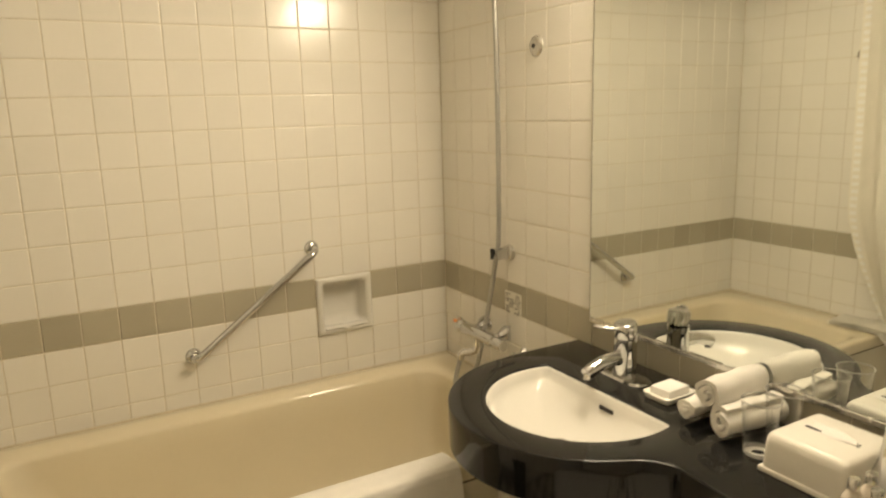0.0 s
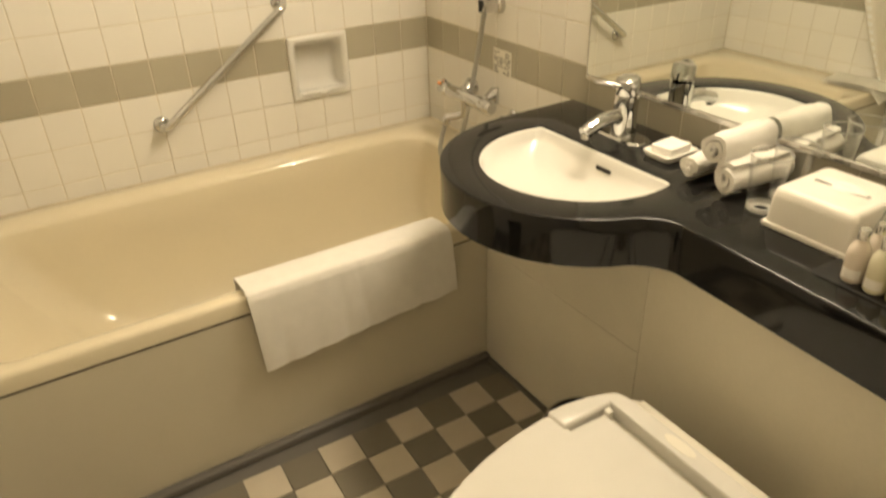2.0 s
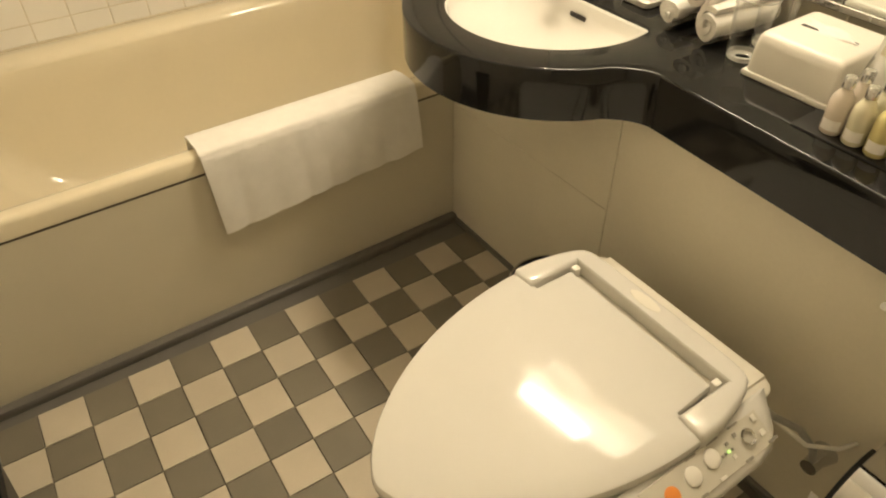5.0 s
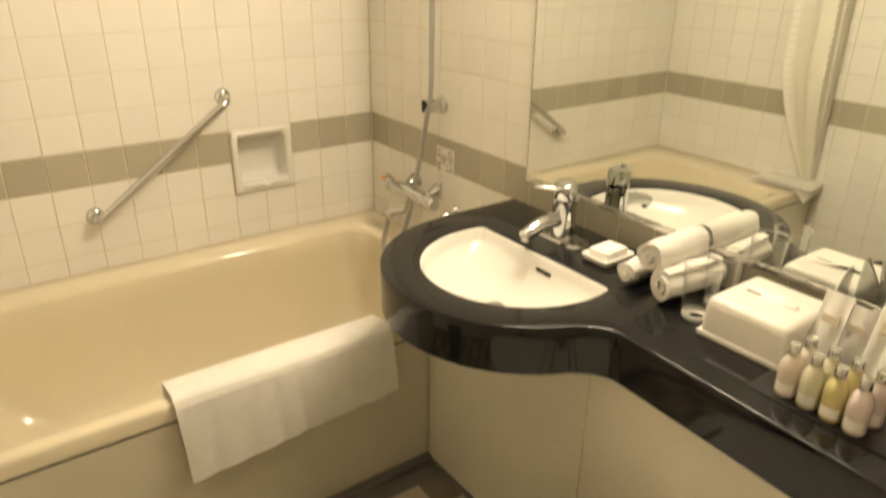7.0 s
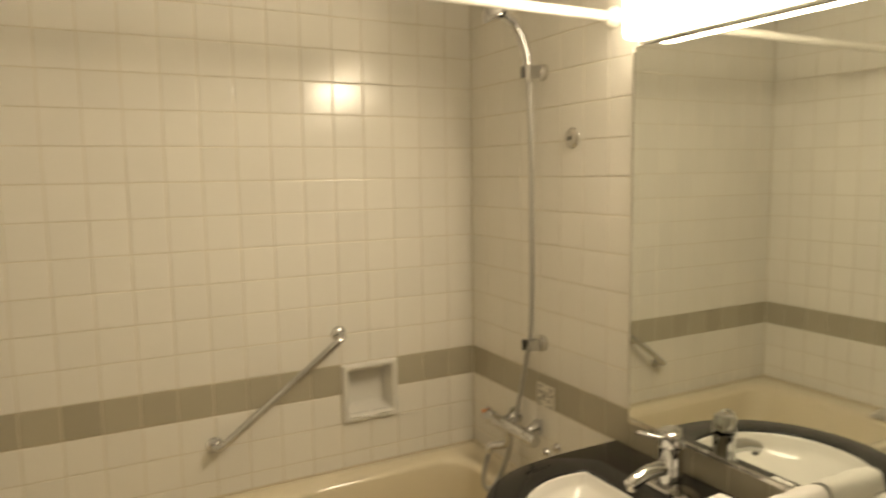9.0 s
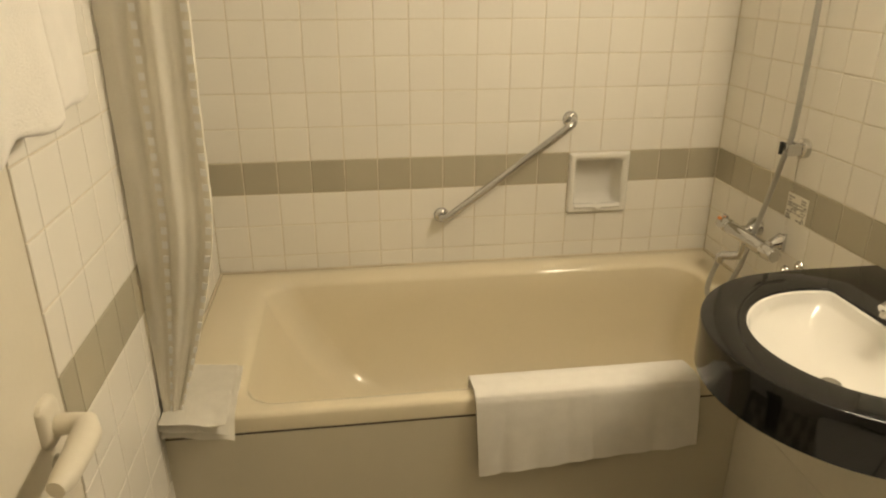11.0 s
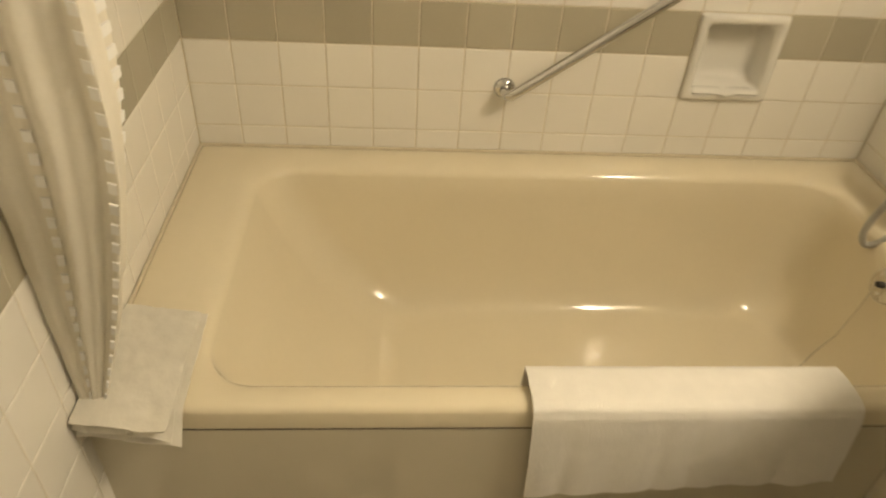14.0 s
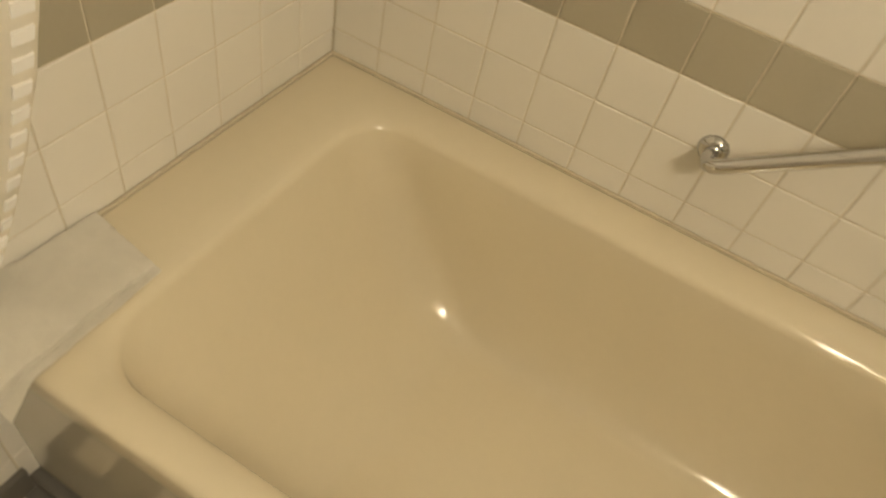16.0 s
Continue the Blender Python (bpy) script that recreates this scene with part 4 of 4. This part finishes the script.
def paper_holder():
    t = thing("toilet_paper_holder", (-0.35, -1.98, 0.26), "chrome covered paper holder on the cream panel", "paper holder")
    y0, y1, cx, cz = -2.050, -1.932, -0.361, 0.262
    arc = [(PANEL_X, cz + 0.070)] + [(cx + 0.068 * math.cos(radians(a)), cz + 0.068 * math.sin(radians(a))) for a in range(70, 191, 12)]
    bm = bmesh.new()
    outer = [[bm.verts.new((px, y, pz)) for px, pz in arc] for y in (y0, y1)]
    inner = [[bm.verts.new((cx + (px - cx) * 0.96, y, cz + (pz - cz) * 0.96)) for px, pz in arc] for y in (y0, y1)]
    n = len(arc)
    for k in range(n - 1):
        bm.faces.new((outer[0][k], outer[0][k + 1], outer[1][k + 1], outer[1][k]))
        bm.faces.new((inner[0][k], inner[0][k + 1], inner[1][k + 1], inner[1][k]))
        for e in (0, 1):
            bm.faces.new((outer[e][k], outer[e][k + 1], inner[e][k + 1], inner[e][k]))
    bm.faces.new((outer[0][-1], outer[1][-1], inner[1][-1], inner[0][-1]))
    soft_edges(part("cover", bm, M_CHROME, t, "curved chrome cover"), 40)
    part("edge_seal", tube([(cx + 0.067 * math.cos(radians(a)), y1 + 0.002, cz + 0.067 * math.sin(radians(a))) for a in range(70, 191, 10)], 0.004, 8), M_BLACK, t, "black side edge")
    part("bracket", box(-0.323, PANEL_X + 0.001, y0, y1, cz - 0.012, cz + 0.066, 0.003), M_CHROME, t)
    seat(t)
    r = thing("toilet_roll", (cx, -1.985, cz - 0.01), "white toilet paper roll with folded end", "toilet roll")
    roll = spun(lathe([(0.019, -0.053), (0.052, -0.053), (0.054, -0.051), (0.054, 0.051), (0.052, 0.053), (0.019, 0.053), (0.019, -0.053)], seg=30), Matrix.Translation((cx, -1.985, cz - 0.008)) @ Matrix.Rotation(radians(90), 4, "X"))
    soft_edges(part("paper", roll, M_PAPER, r), 40)
    def fn(u, v):
        return (cx - 0.054 - 0.010 * v - 0.004 * math.sin(3 * v), -2.030 + 0.125 * u + (0.02 * v if u < 0.5 else -0.01 * v), cz - 0.01 - 0.05 * v)
    soft_edges(part("loose_end", sheet(fn, 8, 6, 0.0006), M_PAPER, r), 60)
    seat(r)


paper_holder()


def round_bin():
    t = thing("sanitary_bin", (-0.423, -1.318, 0), "small round black waste bin behind the toilet", "waste bin")
    soft_edges(part("body", lathe([(0, 0.0), (0.078, 0.0), (0.080, 0.004), (0.092, 0.228), (0.0895, 0.228), (0.078, 0.010), (0, 0.010)], seg=32), M_BLACK, t), 40)
    soft_edges(part("rim", lathe([(0.0895, 0.2275), (0.0895, 0.232), (0.0935, 0.232), (0.0935, 0.2275)], seg=32), M_STEEL, t, "thin pale rim"), 60)
    return t


round_bin()


def square_bin():
    t = thing("waste_bin", (-1.522, -1.185, 0), "black rectangular waste bin against the tiled wall", "waste bin")
    rings = []
    for g, z in ((-0.02, 0.0), (-0.018, 0.004), (0.0, 0.225), (0.004, 0.230), (0.004, 0.238), (-0.004, 0.238), (-0.006, 0.22), (-0.026, 0.012)):
        rings.append([(p[0], p[1], z) for p in rounded(-0.073 - g, 0.073 + g, -0.11 - g, 0.11 + g, 0.03, 0, 5)])
    soft_edges(part("body", loft(rings, cap_first=True, cap_last=True), M_BLACK, t), 45)
    return t


square_bin()


# towel on the tub edge
def bath_mat():
    t = thing("bath_mat_towel", (-0.63, TUB_Y, RIM), "white terry towel draped over the tub edge", "towel")
    prof = [(-0.690, 0.36), (-0.692, 0.42), (-0.698, RIM + 0.002), (-0.720, RIM + 0.007), (-0.745, RIM + 0.008), (-0.768, RIM + 0.008), (-0.7795, RIM + 0.004), (-0.784, RIM - 0.008),
            (-0.786, RIM - 0.04), (-0.787, 0.36), (-0.787, 0.32), (-0.786, 0.28), (-0.785, 0.235)]
    def fn(u, v):
        f = v * (len(prof) - 1)
        i = min(int(f), len(prof) - 2)
        a = f - i
        y = prof[i][0] * (1 - a) + prof[i + 1][0] * a
        z = prof[i][1] * (1 - a) + prof[i + 1][1] * a
        drop = max(0.0, (RIM - z) / 0.21) if v > 0.5 else 0
        x = -0.936 + 0.522 * u + drop * 0.010
        z += drop * (0.017 + 0.034 * u)
        wave = drop * (0.004 * math.sin(14 * u + 1.3) + 0.003 * math.sin(31 * u) + 0.003 * math.sin(5 * u + 3 * v))
        return (x, y - abs(wave) - 0.003 * drop, z)
    bm = sheet(fn, 70, 48, 0.0058)
    for v in bm.verts:
        v.co += 0.0009 * noise.noise_vector(v.co * 90)
    soft_edges(part("cloth", bm, M_TOWEL, t), 80)
    return seat(t)


bath_mat()


# shower curtain with rod
def curtain():
    rod = thing("curtain_rod", (-0.8, -0.720, 1.800), "white round shower curtain rod across the bathtub", "curtain rod")
    soft_edges(part("tube", tube([(-1.599, -0.720, 1.800), (-0.001, -0.720, 1.800)], 0.0125, 18), M_PLASTIC, rod), 50)
    for x, s in ((-1.5995, 1), (-0.0005, -1)):
        soft_edges(part("end_cap", spun(lathe([(0, 0.03), (0.016, 0.03), (0.02, 0.022), (0.027, 0.004), (0.028, 0.0)]), Matrix.Translation((x, -0.720, 1.800)) @ Matrix.Rotation(radians(90 * s), 4, "Y")), M_PLASTIC, rod))
    seat(rod)
    t = thing("shower_curtain", (-1.53, -0.76, 1.1), "cream shower curtain gathered with glossy woven dashes", "curtain")
    top, low = 1.760, RIM + 0.012
    pleats = 2.0
    def place(u, v):
        """u across the gathered width, v from the rod down; the foot is drawn together on the rim."""
        z = top + (low - top) * v
        pull = (max(0, 0.92 - z) / 0.46) ** 1.4
        wave = math.sin(2 * math.pi * pleats * 1.5 * u + 0.9 * math.sin(2.2 * v)) + 0.35 * math.sin(2 * math.pi * 8 * u + 4 * v)
        amp = 0.0075 * min(1, 4 * u) * min(1, 8 * abs(u - 0.62)) * (1 - 0.6 * pull)
        if u < 0.62:                    # the face towards the room
            a = u / 0.62
            bx, by, dx, dy = 0.155 * a, -0.004 - 0.016 * a, 0.0, -amp * wave
        else:                           # the fold that turns back over the tub
            a = (u - 0.62) / 0.38
            bx, by, dx, dy = 0.155 - 0.062 * a, -0.020 + 0.19 * a, amp * wave, 0.0
        x = -1.594 + bx * (1 - 0.80 * pull) + 0.003 * u * math.sin(7 * v) * (1 - pull) + dx
        y = -0.765 + by * (1 - 0.85 * pull) + 0.004 * math.sin(5 * v + 2 * u) + dy
        return Vector((max(x, -1.5955), y, z))
    bm = sheet(place, 96, 60, 0.0012)
    for v in bm.verts:
        v.co += 0.0018 * noise.noise_vector(v.co * 26) + 0.0006 * noise.noise_vector(v.co * 130)
        v.co.x = max(v.co.x, -1.5985)
    soft_edges(part("cloth", bm, M_CURTAIN, t), 80)
    for u0 in (0.24, 0.585, 0.96):
        out = bmesh.new()
        n = 46
        for k in range(n):
            v0 = (k + 0.15) / n
            v1 = (k + 0.62) / n
            q = [place(u0 - 0.024, v0), place(u0 + 0.024, v0), place(u0 + 0.024, v1), place(u0 - 0.024, v1)]
            a = [out.verts.new(p + (Vector((0.0025, -0.0058, 0)) if u0 < 0.62 else Vector((0.0058, -0.0025, 0)))) for p in q]
            b = [out.verts.new(p + (Vector((0.001, -0.0015, 0)) if u0 < 0.62 else Vector((0.0015, -0.001, 0)))) for p in q]
            out.faces.new(a)
            for e in range(4):
                out.faces.new((a[e], a[(e + 1) % 4], b[(e + 1) % 4], b[e]))
        tagged(part("woven_stripe", out, M_CURTAIN_DASH, t, "row of glossy white woven dashes"), kind="stuff")
    for k in range(6):
        ring = []
        x = -1.585 + 0.021 * k
        for a in range(0, 361, 30):
            ring.append((x + 0.003 * math.sin(radians(a)), -0.720 + 0.017 * math.cos(radians(a)), 1.792 + 0.021 * math.sin(radians(a))))
        soft_edges(part("hook", tube(ring, 0.0018, 6, False), M_PLASTIC, t, "white plastic curtain hook"), 60)
    seat(t)
    # the hem lies folded on the tub's corner
    hem = thing("curtain_hem", (-1.53, -0.68, RIM), "folded cream curtain hem lying on the tub corner", "curtain")
    for k, (dz, grow, mat_) in enumerate(((0.002, 0.0, M_HEM), (0.010, -0.006, M_HEM), (0.018, -0.004, M_HEM))):
        def fn(u, v, dz=dz, grow=grow, k=k):
            x = -1.594 + (0.135 + grow) * u + 0.012 * v * (u - 0.2) - 0.004 * k
            y = -0.555 - 0.02 * u * (1 - v) - (0.262 + 0.004 * k) * v + 0.012 * (1 - u) * v
            over = max(0, -(y + 0.778))
            z = RIM + dz * (0.3 + 0.7 * min(1, v * 1.6)) + 0.0035 * math.sin(6 * v + 4 * u + k) * (0.3 + v) * 0.6 + 0.002 - over * (0.9 - 0.4 * k)
            if v > 0.72:
                z += 0.010 * (v - 0.72) / 0.28 * (0.5 + 0.5 * math.sin(9 * u + 2 * k)) * (1 if over <= 0 else 0.4)
            return (max(x, -1.597), y, z)
        bm = sheet(fn, 26, 34, 0.0016)
        for v in bm.verts:
            v.co += 0.0016 * noise.noise_vector(v.co * 55) + 0.0008 * noise.noise_vector(v.co * 150)
        soft_edges(part("fold", bm, mat_, hem), 80)
    return seat(hem)


curtain()


# towel rack on the left wall
def towel_rack():
    t = thing("towel_rack", (-1.56, -1.0, 1.4), "steel double towel rack on the tiled wall", "towel rack")
    y0, y1 = -1.320, -0.875
    for x, z, r in ((-1.530, 1.384, 0.0095), (-1.572, 1.490, 0.007)):
        soft_edges(part("rail", tube([(x, y0, z), (x, y1, z), (x, y1 + 0.004, z)], [r, r, r * 0.6], 16), M_STEEL, t), 50)
    for y in (y0 + 0.012, y1 - 0.012):
        part("bracket", join(box(-1.5995, -1.527, y - 0.004, y + 0.004, 1.376, 1.392, 0.002), box(-1.5995, -1.566, y - 0.004, y + 0.004, 1.482, 1.498, 0.002)), M_STEEL, t)
    seat(t)
    for k, (ya, yb, zb, xo) in enumerate(((-1.095, -0.955, 1.150, -1.556), (-1.300, -1.098, 1.135, -1.552))):
        w = thing("bath_towel", (-1.57, (ya + yb) / 2, 1.5), "folded white bath towel hanging on the rack", "towel", "bath towels on the rack")
        bm = box(-1.592, xo, ya, yb, zb, 1.506, 0.011, 3)
        long_edges = [e for e in bm.edges if e.calc_length() > 0.08]
        bmesh.ops.subdivide_edges(bm, edges=long_edges, cuts=14, use_grid_fill=True)
        for v in bm.verts:
            low = max(0, 1.38 - v.co.z) / 0.22
            v.co.x += (0.006 * low * math.sin(34 * v.co.y + 2 * k) + 0.004 * low) * (1 if v.co.x > -1.58 else 0.2)
            v.co.z += 0.05 * low * (v.co.y - ya) + 0.005 * low * math.sin(40 * v.co.y)
            v.co += 0.0016 * noise.noise_vector(v.co * 45)
        soft_edges(part("cloth", bm, M_TOWEL, w), 80)
        seat(w)


towel_rack()


def door():
    t = thing("door_1", (-1.60, -1.55, 0), "cream painted closed bathroom door with lever handle", "door", kind="structure")
    part("leaf", box(-1.64, -1.599, DY0 + 0.004, DY1 - 0.008, 0.008, DZ - 0.004, 0.0015), M_DOOR, t)
    # dark strip fills the door gap, its shade put into the colour
    part("gap_strip", box(-1.66, -1.6035, DY1 - 0.0079, DY1 - 0.0002, 0.0, DZ, 0), M_JOINT, t, "dark gap along the door edge")
    part("backing", box(-1.70, -1.65, DY0, DY1 - 0.0002, 0.0, DZ), M_DOOR, t)
    seat(t)
    h = thing("door_handle", (-1.6, -1.225, 0.775), "cream plastic door lever on an oval rose", "door handle")
    rose = [[(x, -1.225 + p[0], 0.775 + p[1]) for p in rounded(-0.024 - g, 0.024 + g, -0.034 - g, 0.034 + g, 0.0130, 0, 8)] for g, x in ((0.0, -1.599), (0.0, -1.592), (-0.004, -1.587), (-0.010, -1.585))]
    soft_edges(part("rose", loft(rose, cap_last=True), M_DOOR, h), 45)
    lev = [(-1.590, -1.225, 0.769), (-1.565, -1.225, 0.769), (-1.548, -1.230, 0.769), (-1.541, -1.248, 0.768), (-1.540, -1.29, 0.766), (-1.541, -1.335, 0.764), (-1.544, -1.35, 0.763)]
    soft_edges(part("lever", tube(lev, [0.015, 0.015, 0.0175, 0.019, 0.018, 0.016, 0.012], 16), M_DOOR, h), 60)
    soft_edges(part("latch_knob", spun(lathe([(0, 0.014), (0.010, 0.013), (0.013, 0.008), (0.014, 0.0)]), Matrix.Translation((-1.599, -1.222, 0.705)) @ Matrix.Rotation(radians(90), 4, "Y")), M_STEEL, h, "small steel privacy latch"))
    seat(h)
    h.parent = t
    h.matrix_parent_inverse = Matrix.Translation(t.location).inverted()
    s = thing("door_sticker", (-1.598, -1.212, 0.670), "small worn sticker below the door handle", "sticker")
    part("sheet", box(-1.5988, -1.5980, -1.232, -1.192, 0.650, 0.690), M_STICKER, s)
    rng = random.Random(6)
    for k in range(6):
        y, z = rng.uniform(-1.228, -1.205), 0.683 - 0.005 * k
        part("print_bar", box(-1.5981, -1.5974, y, y + rng.uniform(0.006, 0.013), z - 0.003, z), M_LABEL, s)
    seat(s)


door()

# ---- tiles, piece by piece ----
def tile_mesh(name, w, h, material, depth=0.006, bevel=0.0013):
    """A glazed tile with pillowed edges in the xz plane, its face at y = 0 looking to -y."""
    bm = bmesh.new()
    a, b = w / 2, h / 2
    rings = [[(-a, depth, -b), (a, depth, -b), (a, depth, b), (-a, depth, b)],
             [(-a, bevel, -b), (a, bevel, -b), (a, bevel, b), (-a, bevel, b)],
             [(-a + bevel * 0.6, bevel * 0.3, -b + bevel * 0.6), (a - bevel * 0.6, bevel * 0.3, -b + bevel * 0.6), (a - bevel * 0.6, bevel * 0.3, b - bevel * 0.6), (-a + bevel * 0.6, bevel * 0.3, b - bevel * 0.6)],
             [(-a + bevel * 2, 0, -b + bevel * 2), (a - bevel * 2, 0, -b + bevel * 2), (a - bevel * 2, 0, b - bevel * 2), (-a + bevel * 2, 0, b - bevel * 2)]]
    vs = [[bm.verts.new(p) for p in r] for r in rings]
    for r, q in zip(vs, vs[1:]):
        for k in range(4):
            bm.faces.new((r[k], r[(k + 1) % 4], q[(k + 1) % 4], q[k]))
    bm.faces.new(vs[-1])
    bmesh.ops.recalc_face_normals(bm, faces=bm.faces)
    me = bpy.data.meshes.new(name)
    bm.to_mesh(me)
    bm.free()
    for p in me.polygons:
        p.use_smooth = False
    me.materials.append(material)
    return me


GAP = 0.0024
tile_cache = {}


def tile(wall, w, h, material, m):
    key = (round(w, 4), round(h, 4), material.name)
    if key not in tile_cache:
        tile_cache[key] = tile_mesh("tile", w - GAP, h - GAP, material)
    ob = new("tile", tile_cache[key])
    ob.parent = wall
    ob.matrix_parent_inverse = wall.matrix_basis.inverted()
    ob.matrix_basis = m @ pose(0, 0, 0, random.uniform(-0.12, 0.12), 0, random.uniform(-0.12, 0.12))
    return ob


def rows_from(z_low):
    """Tile rows as (bottom, height, is_band), from z_low up to the ceiling, on the band's grid."""
    out, z = [], BAND
    while z - 0.1 > z_low - 1e-6:
        z -= 0.1
    if z - z_low > 0.012:
        out.append((z_low, z - z_low, False))
    while z < CEIL - 0.012:
        h = min(0.1, CEIL - z)
        out.append((z, h, abs(z - BAND) < 0.01))
        z += 0.1
    return out


loose = []        # tiles past the count of single pieces, joined below


def put_tile(wall, w, h, band, m, single=True):
    material = M_BAND if band else M_TILE
    if single:
        tile(wall, w, h, material, m)
    else:
        loose.append((wall, w, h, material, m))


# back wall
for z, h, band in rows_from(RIM):
    for i in range(16):
        if 3 <= i <= 4 and 0.59 < z < 0.75:
            continue
        put_tile(wall_back, 0.1, h, band, pose(-0.05 - 0.1 * i, 0, z + h / 2))
# right wall: beside the shower, and the strip between counter and mirror
for z, h, band in rows_from(RIM):
    for i in range(8):
        put_tile(wall_right, 0.1, h, band, pose(0, -0.1 * i - 0.05, z + h / 2, 0, 0, -90))
for i in range(18):
    y = -0.85 - 0.1 * i
    put_tile(wall_right, 0.1, 0.1, True, pose(0, y, BAND + 0.05, 0, 0, -90))
    for k in range(5):
        z = MZ1 if k == 0 else 1.7 + 0.1 * k
        h = 1.8 - MZ1 if k == 0 else 0.1
        put_tile(wall_right, 0.1, h, False, pose(0, y, z + h / 2, 0, 0, -90), k < 2)
# left wall
for i in range(27):
    for z, h, band in rows_from(RIM if i < 7 else 0.0):
        y0, y1 = -0.1 * (i + 1), -0.1 * i
        if z < DZ - 0.05:
            if y0 >= DY0 and y1 <= DY1:
                continue
            y0 = max(y0, DY1) if y1 > DY1 else y0
            y1 = min(y1, DY0) if y0 < DY0 else y1
        if y1 - y0 < 0.012:
            continue
        single = i < 14 and z < 1.75
        put_tile(wall_left, y1 - y0, h, band, pose(LEFT, (y0 + y1) / 2, z + h / 2, 0, 0, 90), single)

for wall in (wall_right, wall_left):
    for material in (M_TILE, M_BAND):
        todo = [t for t in loose if t[0] is wall and t[3] is material]
        if not todo:
            continue
        verts, faces = [], []
        for _, w, h, _, m in todo:
            a, b = (w - GAP) / 2, (h - GAP) / 2
            o = len(verts)
            for dy, ins in ((0.006, 0), (0.0013, 0), (0.0, 0.002)):
                for sx, sz in ((-1, -1), (1, -1), (1, 1), (-1, 1)):
                    verts.append(m @ Vector((sx * (a - ins), dy, sz * (b - ins))))
            for r in (0, 4):
                for k in range(4):
                    faces.append((o + r + k, o + r + (k + 1) % 4, o + r + 4 + (k + 1) % 4, o + r + 4 + k))
            faces.append((o + 8, o + 9, o + 10, o + 11))
        me = bpy.data.meshes.new("more_tiles")
        me.from_pydata(verts, [], faces)
        me.materials.append(material)
        ob = tagged(new("more_tiles", me), kind="stuff")
        ob.parent = wall

# checkered floor
FX, FY, FP = -0.380, -0.849, 0.0946
turned = Matrix.Translation((FX, FY, 0)) @ pose(0, 0, 0, 0, 0, -1.5) @ Matrix.Translation((-FX, -FY, 0))   # the floor is laid slightly askew
for i in range(-1, 13):
    for j in range(20):
        x1, x0 = FX - FP * i, FX - FP * (i + 1)
        y1, y0 = FY - FP * j, FY - FP * (j + 1)
        x1, x0, y0 = min(x1, PANEL_X - 0.004), max(x0, LEFT + 0.001), max(y0, -2.70)
        if x1 - x0 < 0.012 or y1 - y0 < 0.012:
            continue
        light = (i + j) % 2 == 0
        me_key = ("f", round(x1 - x0, 4), round(y1 - y0, 4), light)
        if me_key not in tile_cache:
            tile_cache[me_key] = tile_mesh("floor_tile", x1 - x0 - 0.002, y1 - y0 - 0.002, M_FLOOR_L if light else M_FLOOR_D, 0.006, 0.0008)
        ob = new("tile", tile_cache[me_key])
        ob.parent = floor
        ob.matrix_basis = turned @ pose((x0 + x1) / 2, (y0 + y1) / 2, 0, -90, 0, 0)
# plain border strip along the tub
me = tile_mesh("border_tile", 0.3 - 0.001, 0.080, M_BORDER, 0.006, 0.0008)
for i in range(5):
    ob = new("tile", me)
    ob.parent = floor
    ob.matrix_basis = pose(PANEL_X - 0.012 - 0.15 - 0.2745 * i, TUB_Y - 0.055, -0.0008 - 0.0004 * (i % 2), -90, 0, 0)
